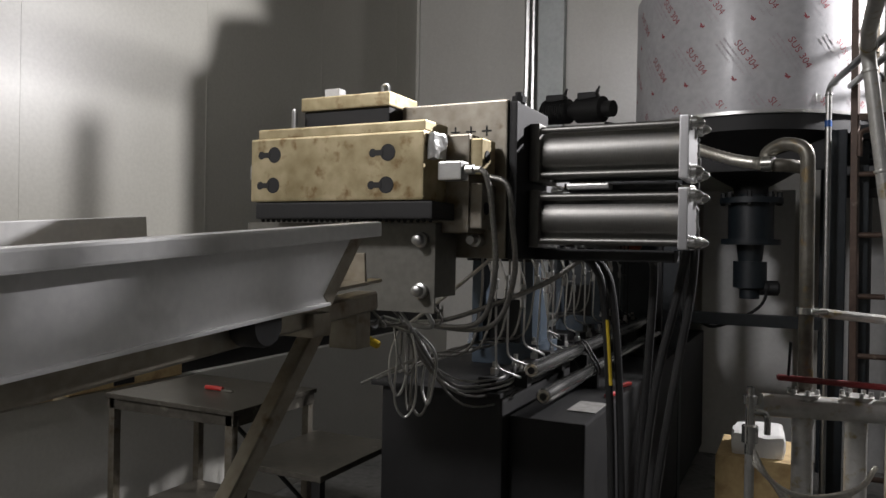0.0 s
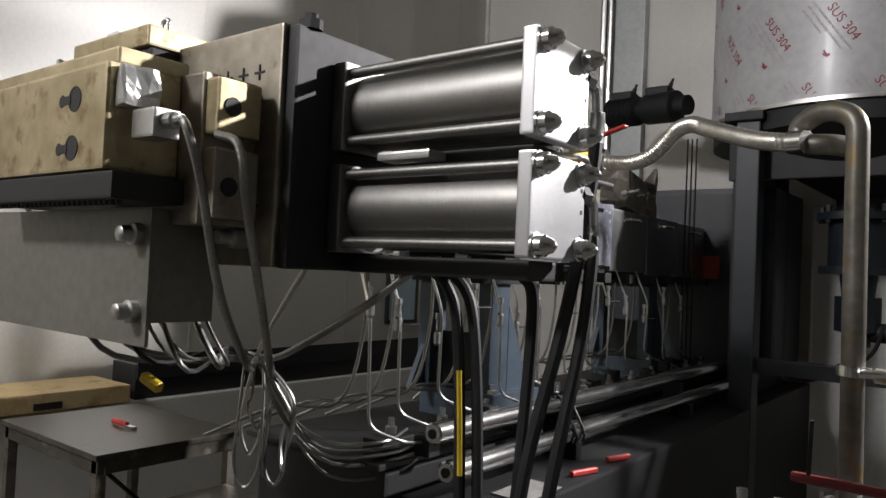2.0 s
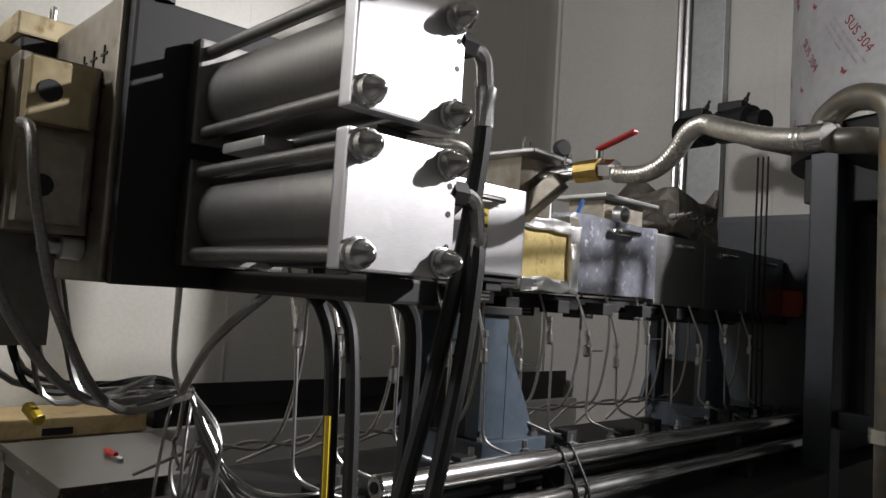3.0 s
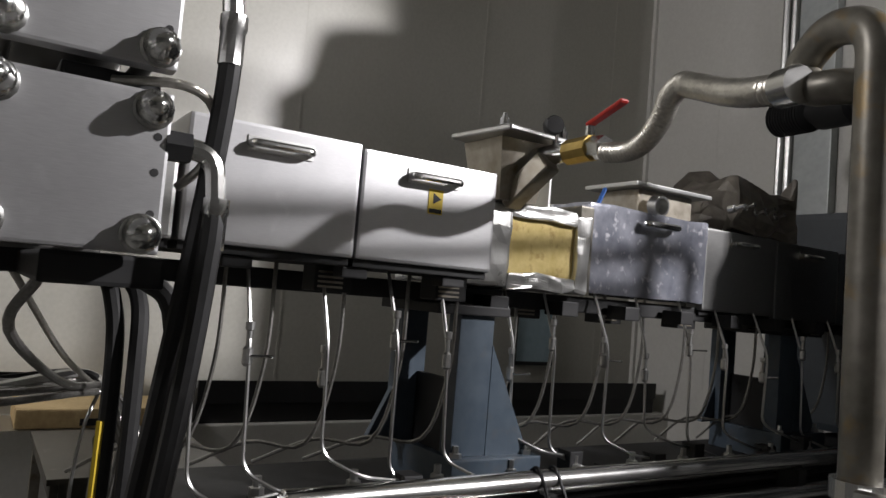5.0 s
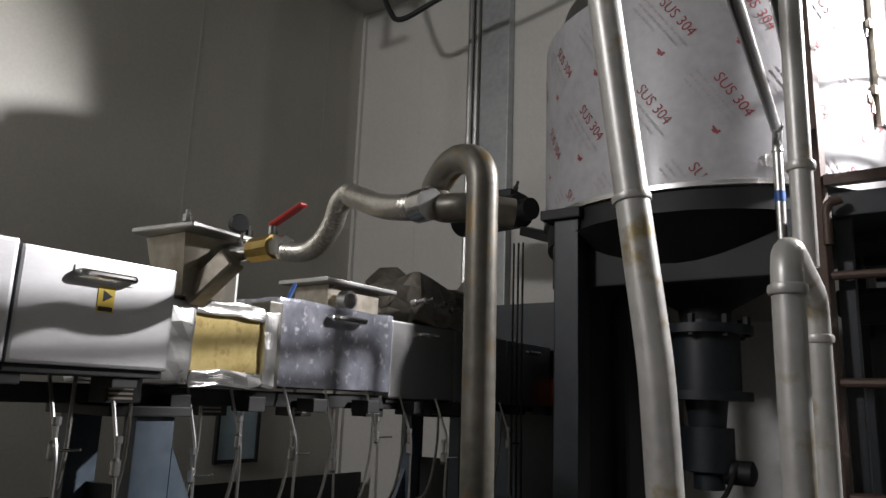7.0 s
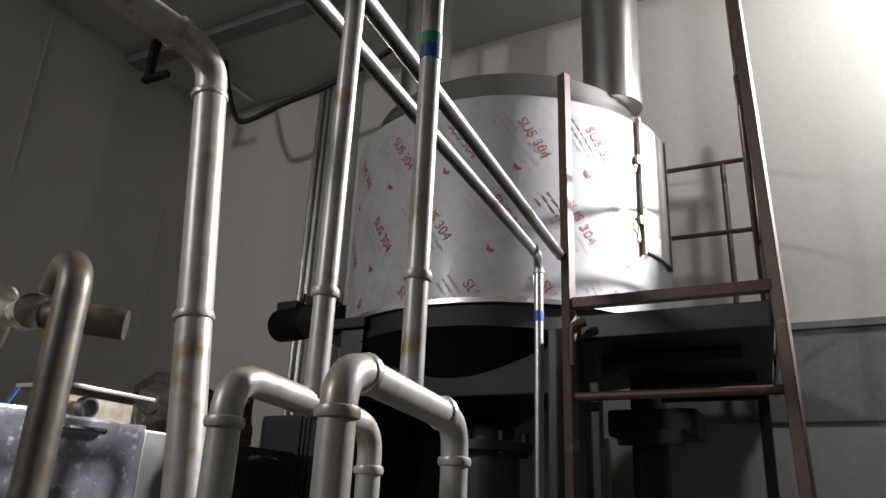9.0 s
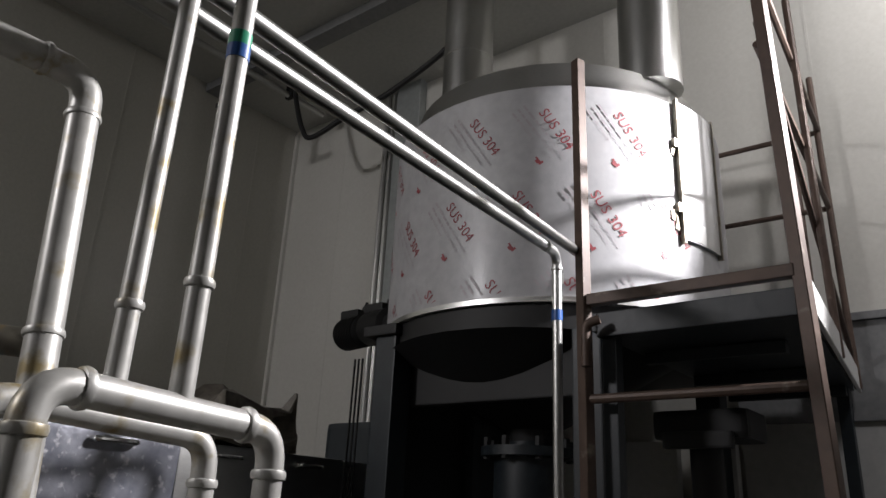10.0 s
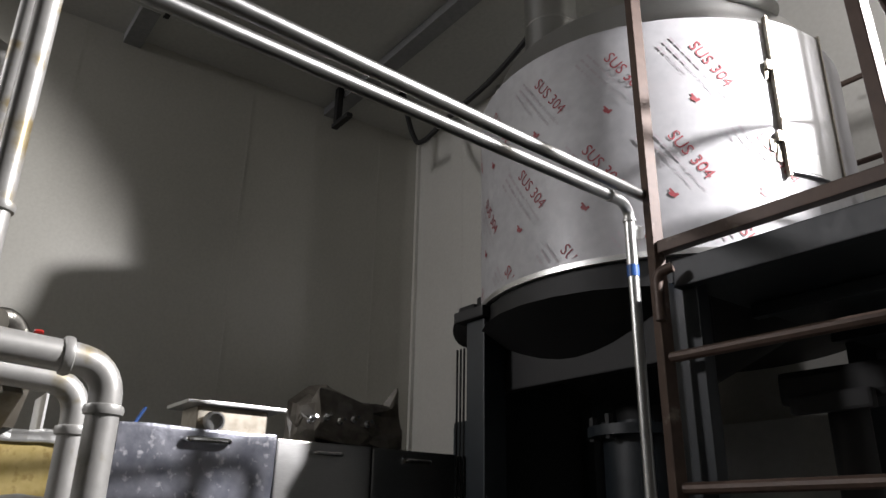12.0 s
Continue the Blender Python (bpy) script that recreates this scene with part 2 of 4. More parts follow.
tagged(part("corner_trim", box(X0, X0 + 0.025, Y1 - 0.025, Y1, 0, ZC - 0.005, 0.003), WALL), "off-white metal corner trim", kind="structure")
low = tagged(part("low_wall", box(X0, X0 + 0.3, -1.0, Y1, 0, 0.72, 0.006), WALL), "white panelled low plinth along the wall", kind="structure")
# dark sheet cladding low on the end wall, behind the ladder
clad = tagged(part("wall_cladding", box(0.1, X1, Y1 - 0.05, Y1, 0, 1.76, 0.004), CLAD), "dark grey sheet cladding on the lower end wall", kind="structure")
# shadow on the top of the cladding, drawn as a darker strip
tagged(part("cladding_shade", box(0.1, X1, Y1 - 0.06, Y1, 1.76, 2.12, 0.004), WALLD), "shadow along the top of the cladding, as a darker grey band", kind="structure")
tagged(part("trim", box(0.1, X1, Y1 - 0.075, Y1, 2.12, 2.15, 0.004), WALLD), "grey metal capping strip on the cladding", kind="structure")


def wall_post():
    e = thing("steel_post", "grey galvanised steel post with conduits on the end wall", "post")
    part("channel", box(-1.85, -1.655, Y1 - 0.06, Y1, 0, ZC, 0.006), material("post_zinc", (0.3, 0.32, 0.31), (0.42, 0.44, 0.43), 0.5, 0.5), e)
    for x in (-1.89, -1.94):
        part("conduit", tube([(x, Y1 - 0.03, 0), (x, Y1 - 0.03, ZC)], 0.022, 10), STEEL, e, smooth=True)


wall_post()


def poster():
    e = thing("framed_board", "pale blue sheet in a black frame on the wall", "poster")
    part("sheet", box(X0, X0 + 0.012, 4.16, 4.41, 0.97, 1.27, 0), material("blue_sheet", (0.3, 0.42, 0.48), (0.4, 0.52, 0.58), 0.5), e)
    for a in ((4.14, 4.16, 0.95, 1.29), (4.41, 4.43, 0.95, 1.29), (4.16, 4.41, 0.95, 0.97), (4.16, 4.41, 1.27, 1.29)):
        part("frame_bar", box(X0, X0 + 0.02, *a, 0.002), BLACK, e)


poster()

# cable tray and cables along the plinth
tray = thing("cable_tray", "black steel cable tray filled with cables", "cable tray")
part("channel", box(X0 + 0.08, X0 + 0.26, 2.4, 5.0, 0.72, 0.86, 0.004), BLACK, tray)
part("lip", box(X0 + 0.265, X0 + 0.275, 2.4, 5.0, 0.80, 0.89, 0.002), BLACK, tray)
for i in range(3):
    c = thing("cardboard_sheet", "flattened brown cardboard sheet on the plinth", "cardboard", "cardboard on the plinth")
    y = 0.55 + 0.62 * i
    part("sheet", box(X0 + 0.03, X0 + 0.32, y, y + 0.56, 0.722 + 0.002 * i, 0.77 + 0.012 * i, 0.006), CARD, c)
    bm = box(X0 + 0.321, X0 + 0.323, y + 0.2, y + 0.3, 0.735, 0.76, 0)
    part("print_mark", bm, BLACK, c)


# ---- extruder ----
def cover(y0, y1, x, z0, z1, mat, label, handle=True):
    e = thing("barrel_cover", label, "machine cover", "extruder barrel covers")
    part("shell", box(x - 0.28, x, y0 + 0.002, y1 - 0.002, z0, z1, 0.006), mat, e)
    part("bottom_lip", box(x - 0.25, x - 0.012, y0 + 0.004, y1 - 0.004, z0 - 0.014, z0, 0.002), BLACK, e)
    if handle:
        ym, zm = (y0 + y1) / 2, z1 - 0.035
        h = part("handle", tube(rounded([(x, ym - 0.05, zm), (x + 0.022, ym - 0.05, zm), (x + 0.022, ym + 0.05, zm), (x, ym + 0.05, zm)], 0.012), 0.007, 10), CHROME, e, "chrome bar handle", True)
        part("recess", box(x, x + 0.0025, ym - 0.056, ym + 0.056, zm - 0.012, zm + 0.014, 0.001), STEEL, h)
    return e


c1 = cover(1.872, 2.171, -0.84, 1.352, 1.553, COVER, "brushed steel barrel cover with handle and scuff marks")
c2 = cover(2.171, 2.467, -0.84, 1.352, 1.547, COVER, "brushed steel barrel cover with a yellow warning sticker")
w = part("warning_sticker", box(-0.84, -0.8385, 2.311, 2.342, 1.449, 1.495, 0), YELLOW, c2, "yellow warning sticker")
part("triangle", turned((-0.8384, 2.3265, 1.478), (1, 0, 0), [(0, 0.012), (0.0006, 0.012)], 3), BLACK, w)
part("text_bar", box(-0.8385, -0.838, 2.313, 2.34, 1.451, 1.459, 0), BLACK, w)
c0 = cover(1.765, 1.868, -0.845, 1.352, 1.5, STEEL, "plain steel end cover behind the cylinders", False)
cover(3.36, 3.7, -1.04, 1.318, 1.555, STEEL, "dull steel barrel cover with handle")
cover(3.7, 4.05, -1.04, 1.312, 1.553, STEEL, "dull steel barrel cover with handle")
cover(4.05, 4.4, -1.04, 1.306, 1.55, STEEL, "dull steel barrel cover with handle")

ins = thing("insulated_block", "barrel block with yellow insulation under torn foil", "machine block")
part("pad", box(-1.22, -0.97, 2.475, 2.83, 1.335, 1.5, 0.012), INSUL, ins)
for y0, y1 in ((2.472, 2.6), (2.795, 2.838)):
    bm = box(-1.235, -0.955, y0, y1, 1.33, 1.512, 0.008)
    bmesh.ops.subdivide_edges(bm, edges=bm.edges[:], cuts=3, use_grid_fill=True)
    for v in bm.verts:
        v.co += 0.007 * Vector(noise.noise_vector(v.co * 30))
    part("foil_wrap", bm, FOIL, ins, "crumpled aluminium foil")
for z0, z1 in ((1.328, 1.365), (1.488, 1.518)):
    bm = box(-1.23, -0.957, 2.6, 2.795, z0, z1, 0.006)
    bmesh.ops.subdivide_edges(bm, edges=bm.edges[:], cuts=4, use_grid_fill=True)
    for v in bm.verts:
        v.co += 0.008 * Vector(noise.noise_vector(v.co * 34))
    part("foil_edge", bm, FOIL, ins, "crumpled aluminium foil")
part("flange", box(-1.24, -1.0, 2.842, 2.885, 1.33, 1.545, 0.004), RUSTPIPE, ins, "rusty barrel flange")

wr = thing("wrapped_cover", "barrel cover still wrapped in cloudy plastic film", "machine cover")
bm = box(-1.3, -1.03, 2.895, 3.355, 1.335, 1.566, 0.01)
bmesh.ops.subdivide_edges(bm, edges=bm.edges[:], cuts=5, use_grid_fill=True)
for v in bm.verts:
    v.co += 0.005 * Vector(noise.noise_vector(v.co * 18))
part("shell", bm, PLASTIC, wr, smooth=True)
part("handle", tube(rounded([(-1.03, 3.08, 1.53), (-1.0, 3.08, 1.53), (-1.0, 3.2, 1.53), (-1.03, 3.2, 1.53)], 0.012), 0.009, 10), CHROME, wr, smooth=True)

barrel = thing("extruder_barrel", "long dark steel extruder barrel on its bed rail", "extruder")
part("core", box(-1.2, -0.9, 1.62, 2.46, 1.37, 1.5, 0.01), BLACK, barrel)
part("bed_rail", box(-1.26, -1.06, 1.75, 4.7, 1.285, 1.325, 0.004), BLACK, barrel)
for y in np.arange(1.95, 4.5, 0.21):
    part("clamp", box(-1.05 if y > 2.5 else -0.9, -0.985 if y > 2.5 else -0.86, y, y + 0.05, 1.275 if y > 2.5 else 1.318, 1.31 if y > 2.5 else 1.337, 0.003), BLACK, barrel)
for y in (2.14, 2.4, 2.72, 3.0, 3.3, 3.62, 3.95):
    xs = -0.93 if y < 2.47 else -1.07
    plug_box = part("heater_connector", box(xs - 0.06, xs, y, y + 0.075, 1.262 if y > 2.47 else 1.29, 1.318 if y > 2.47 else 1.34, 0.003), BLACK, barrel, "slotted black heater connector")
    for k in range(4):
        zs = (1.27 if y > 2.47 else 1.297) + 0.009 * k
        part("slot_rib", box(xs, xs + 0.003, y + 0.006, y + 0.055, zs, zs + 0.004, 0), PLATE, plug_box)
end_box = thing("junction_box", "orange-red painted junction box at the barrel's end", "junction box")
part("body", box(-1.06, -0.97, 4.402, 4.418, 1.31, 1.42, 0.003), ORANGE, end_box)
part("lid", box(-0.969, -0.963, 4.404, 4.416, 1.32, 1.41, 0.001), ORANGE, end_box)
gear = thing("gearbox", "dark teal painted extruder gearbox and motor", "gearbox")
part("housing", box(-1.55, -0.72, 4.42, 4.98, 0.9, 1.75, 0.03), TEAL, gear)
part("motor", turned((-1.1, 4.5, 1.5), (0, 1, 0), [(0, 0.2), (0.02, 0.24), (0.45, 0.24), (0.47, 0.1)], 28), TEAL, gear, smooth=True)

base = thing("machine_base", "black welded steel extruder base frame", "machine base")
part("body", box(-1.32, -0.9, 2.0, 4.95, 0.05, 0.86, 0.01), BLACK, base)
part("front_box", box(-0.9, -0.66, 2.05, 4.95, 0.06, 0.8, 0.008), BLACK, base)
part("top_plate", box(-1.35, -0.9, 1.98, 4.98, 0.862, 0.876, 0.003), BLACK, base)
for y in (2.1, 3.4, 4.7):
    for x in (-1.25, -0.95):
        part("foot", turned((x, y, 0), (0, 0, 1), [(0, 0.04), (0.012, 0.04), (0.014, 0.015), (0.06, 0.015)], 12), STEEL, base)


def pedestal(y):
    e = thing("barrel_pedestal", "blue-grey painted steel pedestal under the barrel", "pedestal", "barrel pedestals")
    part("foot_plate", box(-1.22, -0.96, y - 0.04, y + 0.2, 0.877, 0.96, 0.004), BLUE, e)
    part("front_post", box(-1.03, -0.985, y - 0.03, y + 0.06, 0.96, 1.262, 0.003), BLUE, e)
    part("rear_post", box(-1.21, -1.165, y - 0.07, y + 0.0, 0.96, 1.262, 0.003), BLUE, e)
    part("web_plate", box(-1.165, -1.03, y - 0.02, y - 0.005, 0.96, 1.12, 0.002), BLACK, e)
    part("top_plate", box(-1.22, -0.97, y - 0.1, y + 0.09, 1.263, 1.284, 0.003), BLACK, e)
    for x0, x1, ya, yb, zt in ((-1.0, -0.984, y + 0.06, y + 0.18, 1.2), (-1.2, -1.184, y - 0.07, y - 0.13, 1.08)):
        bm = bmesh.new()
        vs = [bm.verts.new((x, yy, z)) for x in (x0, x1) for yy, z in ((ya, 0.96), (yb, 0.96), (ya, zt))]
        for f in ((0, 1, 2), (5, 4, 3), (0, 3, 4, 1), (1, 4, 5, 2), (2, 5, 3, 0)):
            bm.faces.new([vs[i] for i in f])
        part("gusset", bm, BLUE, e)
    for yy in (y - 0.02, y + 0.17):
        part("anchor_bolt", turned((-0.98, yy, 0.96), (0, 0, 1), [(0, 0.013), (0.01, 0.013), (0.011, 0.007), (0.025, 0.007)], 6), STEEL, e)
    return e


p0 = pedestal(2.535)
copy_thing(p0, Matrix.Translation((-0.06, 1.25, 0)))

# polished guide rods on the base
for z, x in ((0.938, -0.84), (0.862, -0.8)):
    e = thing("steel_rod", "polished round steel rod lying along the base", "rod", "polished rods")
    r = part("rod", turned((x, 2.08, z), (0, 1, 0), [(0, 0.012), (0, 0.02), (0.004, 0.0245), (1.96, 0.0245), (1.965, 0.01)], 24), CHROME, e, smooth=True)
    part("bore", turned((x, 2.078, z), (0, 1, 0), [(0, 0.011), (0.0015, 0.011)], 16), BLACK, e)
    for y in (2.62, 3.5):
        part("bracket", box(x - 0.035, x + 0.03, y, y + 0.035, 0.8, z - 0.018, 0.003), BLACK, e)
for y in (2.62, 2.665):
    e = thing("cable_tie", "black cable tie round the rods", "cable tie", "cable ties")
    part("loop", tube(smooth_path([(-0.87, y, 0.94), (-0.84, y, 0.968), (-0.812, y, 0.94), (-0.77, y, 0.862), (-0.8, y, 0.833), (-0.86, y, 0.9), (-0.87, y, 0.94)]), 0.004, 6), RUBBER, e)


# cooling tubes that drop from the barrel to the manifold
def drop_tube(y, k):
    xx = -0.9 if y < 2.5 else -1.0
    e = thing("cooling_tube", "thin bent steel cooling tube with a needle valve", "tube", "cooling tubes")
    low_z = 0.93 + 0.02 * (k % 3)
    part("tube", tube(rounded([(xx - 0.05, y, 1.34), (xx + 0.005 * (k % 4), y, 1.2), (xx, y + 0.01, low_z + 0.03), (xx + 0.05, y + 0.07, low_z), (xx + 0.02, y + 0.17, low_z - 0.02)], 0.03), 0.0036, 6), STEEL, e, smooth=True)
    zv = 1.19 - 0.035 * (k % 3)
    v = part("valve", turned((xx, y, zv), (0, 0, 1), [(0, 0.005), (0.005, 0.009), (0.03, 0.009), (0.035, 0.005), (0.06, 0.005), (0.062, 0.008), (0.075, 0.008)], 10), STEEL, e, smooth=True)
    if k % 2:
        part("lever", beam((xx + 0.005, y, zv + 0.018), (xx + 0.03, y + 0.035, zv + 0.02), 0.006, 0.005), CHROME, v)
    part("fitting", box(xx + 0.0, xx + 0.045, y + 0.16, y + 0.2, low_z - 0.05, low_z - 0.005, 0.003), BLACK, e)
    f = part("flex", tube(smooth_path([(xx - 0.07, y + 0.06, 1.34), (xx - 0.07, y + 0.055, 1.15), (xx - 0.1, y + 0.02, 1.0), (xx - 0.22, y - 0.05, 0.98), (-1.28, y - 0.12, 0.9)], 5), 0.0042, 6), HOSE, e, smooth=True)


for k, y in enumerate((1.93, 2.02, 2.16, 2.3, 2.42, 2.66, 2.78, 2.95, 3.1, 3.27, 3.42, 3.6, 3.8, 4.0)):
    drop_tube(y, k)
man = thing("water_manifold", "dark steel water manifold block with fittings", "manifold")
part("bar", box(-0.99, -0.93, 2.02, 4.2, 0.877, 0.915, 0.004), BLACK, man)
for k, y in enumerate(np.arange(2.08, 4.2, 0.19)):
    part("nut", turned((-0.96, y, 0.915), (0, 0, 1), [(0, 0.014), (0.02, 0.014), (0.022, 0.008), (0.04, 0.008)], 6), STEEL, man)

# ---- screen changer, die and cylinders ----
die = thing("extrusion_die", "straw-coloured heat-tinted steel extrusion die head", "die")
part("front_block", box(-1.282, -0.82, 1.308, 1.42, 1.412, 1.56, 0.005), DIE, die)
part("cap_strip", box(-1.275, -0.825, 1.325, 1.435, 1.56, 1.585, 0.004), DIE, die)
part("knife_plate", box(-1.27, -0.8, 1.312, 1.45, 1.372, 1.41, 0.004), BLACK, die)
for i in range(30):
    part("nozzle", turned((-1.262 + i * 0.0155, 1.33, 1.373), (0, 0, -1), [(0, 0.005), (0.008, 0.004)], 6), BLACK, die)
for x, z in ((-0.907, 1.515), (-0.91, 1.445), (-1.213, 1.521), (-1.216, 1.45)):
    part("bolt_hole", turned((x, 1.309, z), (0, -1, 0), [(0, 0.0185), (0.002, 0.0185), (0.002, 0.0165), (0.0014, 0.0165)], 20), BLACK, die)
    part("keyway", box(x - 0.034, x - 0.012, 1.3065, 1.309, z - 0.006, z + 0.006, 0), BLACK, die)
    part("dowel_hole", turned((x - 0.038, 1.309, z), (0, -1, 0), [(0, 0.0095), (0.0014, 0.0095)], 14), BLACK, die)
rear = part("rear_block", box(-1.25, -1.0, 1.47, 1.6, 1.4, 1.65, 0.005), BLACK, die)
part("top_strip", box(-1.255, -0.995, 1.462, 1.605, 1.65, 1.685, 0.004), DIE, rear)
part("bracket", box(-1.21, -1.165, 1.5, 1.53, 1.685, 1.712, 0.003), WHITE, rear)
part("eye_bolt", tube(rounded([(-1.05, 1.52, 1.685), (-1.05, 1.52, 1.715), (-1.03, 1.52, 1.715), (-1.03, 1.52, 1.685)], 0.012), 0.004, 8), STEEL, rear)
part("lifting_eye", tube(rounded([(-1.26, 1.44, 1.585), (-1.26, 1.44, 1.65), (-1.255, 1.44, 1.65), (-1.255, 1.44, 1.585)], 0.01), 0.006, 8), STEEL, rear)
bm = box(-0.818, -0.798, 1.32, 1.375, 1.5, 1.556, 0.006)
bmesh.ops.subdivide_edges(bm, edges=bm.edges[:], cuts=3, use_grid_fill=True)
for v in bm.verts:
    v.co += 0.006 * Vector(noise.noise_vector(v.co * 40))
part("foil_wad", bm, FOIL, die, "crumpled foil stuffed in the die's end")
part("side_block", box(-0.764, -0.735, 1.425, 1.5, 1.475, 1.555, 0.004), DIE, die)
part("side_block", box(-0.764, -0.735, 1.425, 1.5, 1.355, 1.455, 0.004), PLATE, die)
for z in (1.515, 1.4):
    part("socket", turned((-0.735, 1.45, z), (1, 0, 0), [(0, 0.014), (0.002, 0.014)], 14), BLACK, die)
t = part("terminal_box", box(-0.8, -0.745, 1.335, 1.375, 1.455, 1.495, 0.004), STEEL, die)
part("gland", turned((-0.745, 1.355, 1.478), (1, 0, 0), [(0, 0.011), (0.02, 0.011), (0.022, 0.007), (0.035, 0.007)], 10), STEEL, t)
part("side_terminal", box(-1.33, -1.285, 1.36, 1.39, 1.47, 1.505, 0.004), STEEL, die)
part("neck", box(-1.0, -0.765, 1.421, 1.516, 1.345, 1.565, 0.004), PLATE, die)

sc = thing("screen_changer", "stained steel screen changer plate with drilled crosses", "screen changer")
part("plate", box(-0.99, -0.714, 1.517, 1.62, 1.288, 1.655, 0.004), PLATE, sc)
part("black_plate", box(-0.712, -0.692, 1.525, 1.75, 1.287, 1.652, 0.005), BLACK, sc)
part("slider", box(-1.0, -0.72, 1.622, 1.74, 1.3, 1.64, 0.006), PLATE, sc)
for x in (-0.845, -0.805, -0.765):
    for z in (1.585, 1.54, 1.38):
        s = part("cross_slot", box(x - 0.012, x + 0.012, 1.5155, 1.5175, z - 0.0015, z + 0.0015, 0), BLACK, sc)
        part("cross_bar", box(x - 0.0015, x + 0.0015, 1.5152, 1.5172, z - 0.012, z + 0.012, 0), BLACK, s)
part("clamp_bolt", turned((-0.702, 1.56, 1.652), (0, 0, 1), [(0, 0.018), (0.015, 0.018), (0.016, 0.01), (0.025, 0.01)], 8), BLACK, sc)
for x in (-0.93, -0.78):
    part("lug", turned((x, 1.515, 1.33), (0, -1, 0), [(0, 0.016), (0.025, 0.016), (0.027, 0.01), (0.05, 0.01)], 12), STEEL, sc, smooth=True)


def cylinder(z0, z1, label):
    e = thing("hydraulic_cylinder", label, "hydraulic cylinder", "screen changer cylinders")
    zm, ym, r = (z0 + z1) / 2, 1.672, (z1 - z0) / 2
    part("front_cap", box(-0.69, -0.664, 1.6, 1.745, z0, z1, 0.004), CYL, e)
    part("barrel", turned((-0.664, ym, zm), (1, 0, 0), [(0, r * 0.86), (0.318, r * 0.86)], 40), CYL, e, "honed steel barrel", True)
    part("end_cap", box(-0.346, -0.325, 1.6, 1.745, z0, z1, 0.003), COVER, e, "bright machined end cap")
    for y in (1.616, 1.729):
        for z in (z0 + 0.016, z1 - 0.016):
            tr = part("tie_rod", turned((-0.67, y, z), (1, 0, 0), [(0, 0.0085), (0.345, 0.0085)], 12), CYL, e, smooth=True)
            part("acorn_nut", turned((-0.325, y, z), (1, 0, 0), [(0, 0.017), (0.003, 0.017), (0.004, 0.0145), (0.014, 0.0145), (0.016, 0.012), (0.024, 0.0095), (0.029, 0.005), (0.031, 0.001)], 14), CHROME, tr, "domed chrome nut", True)
    for z in (zm - 0.035, zm, zm + 0.03):
        part("port_hole", turned((-0.3255, 1.735, z), (1, 0, 0), [(0, 0.0035), (0.001, 0.0035)], 10), BLACK, e)
    return e


cylinder(1.472, 1.61, "square-capped upper steel hydraulic cylinder with tie rods")
low_cyl = cylinder(1.316, 1.452, "square-capped lower steel hydraulic cylinder with tie rods")
fit_ = thing("cylinder_fittings", "steel hydraulic elbow fittings and pipes between the cylinders", "fitting")
part("block", box(-0.62, -0.36, 1.66, 1.74, 1.453, 1.471, 0.003), BLACK, fit_)
part("white_wrap", box(-0.6, -0.5, 1.61, 1.65, 1.453, 1.466, 0.005), FOIL, fit_)
part("support_bracket", box(-0.7, -0.36, 1.66, 1.76, 1.286, 1.314, 0.004), BLACK, fit_)
for z in (1.575, 1.41):
    part("elbow", tube(rounded([(-0.335, 1.745, z), (-0.335, 1.785, z), (-0.334, 1.79, z - 0.05)], 0.03), 0.0095, 10), CHROME, fit_, smooth=True)
    part("union_nut", turned((-0.335, 1.742, z), (0, 1, 0), [(0, 0.014), (0.022, 0.014)], 6), BLACK, fit_)


def hose(name, pts, r, mat, label, group="", ends=None, sides=10, steps=6):
    e = thing(name, label, "hose", group)
    part("tube", tube(smooth_path(pts, steps), r, sides), mat, e, smooth=True)
    if ends:
        for a, ax, mt in ends:
            part("ferrule", turned(a, ax, [(0, r * 1.08), (0.03, r * 1.08), (0.032, r * 1.2), (0.045, r * 1.2)], 10), mt, e, smooth=True)
    return e


hose("hydraulic_hose", [(-0.334, 1.79, 1.53), (-0.335, 1.79, 1.47), (-0.345, 1.783, 1.36), (-0.37, 1.77, 1.2), (-0.41, 1.755, 1.0), (-0.44, 1.74, 0.7), (-0.46, 1.73, 0.3), (-0.48, 1.72, 0.03)], 0.0102, RUBBER, "thick black rubber hydraulic hose from the upper cylinder", "hydraulic hoses", [((-0.334, 1.79, 1.49), (0, 0, 1), STEEL)])
hose("hydraulic_hose", [(-0.334, 1.79, 1.365), (-0.332, 1.788, 1.32), (-0.34, 1.78, 1.2), (-0.37, 1.765, 1.0), (-0.41, 1.75, 0.7), (-0.44, 1.735, 0.3), (-0.46, 1.73, 0.03)], 0.0102, RUBBER, "thick black rubber hydraulic hose from the lower cylinder", "hydraulic hoses", [((-0.334, 1.79, 1.325), (0, 0, 1), CHROME)])
hose("hydraulic_hose", [(-0.6, 1.74, 1.3), (-0.565, 1.75, 1.27), (-0.543, 1.755, 1.2), (-0.525, 1.75, 1.0), (-0.51, 1.74, 0.7), (-0.505, 1.73, 0.3), (-0.5, 1.72, 0.03)], 0.0095, RUBBER, "black hydraulic hose with yellow lettering stripe", "hydraulic hoses")
hose("hydraulic_hose", [(-0.59, 1.76, 1.3), (-0.55, 1.775, 1.27), (-0.525, 1.775, 1.2), (-0.505, 1.77, 1.0), (-0.49, 1.76, 0.7), (-0.485, 1.75, 0.3), (-0.48, 1.74, 0.03)], 0.0095, RUBBER, "slim black hydraulic hose beside its twin", "hydraulic hoses")
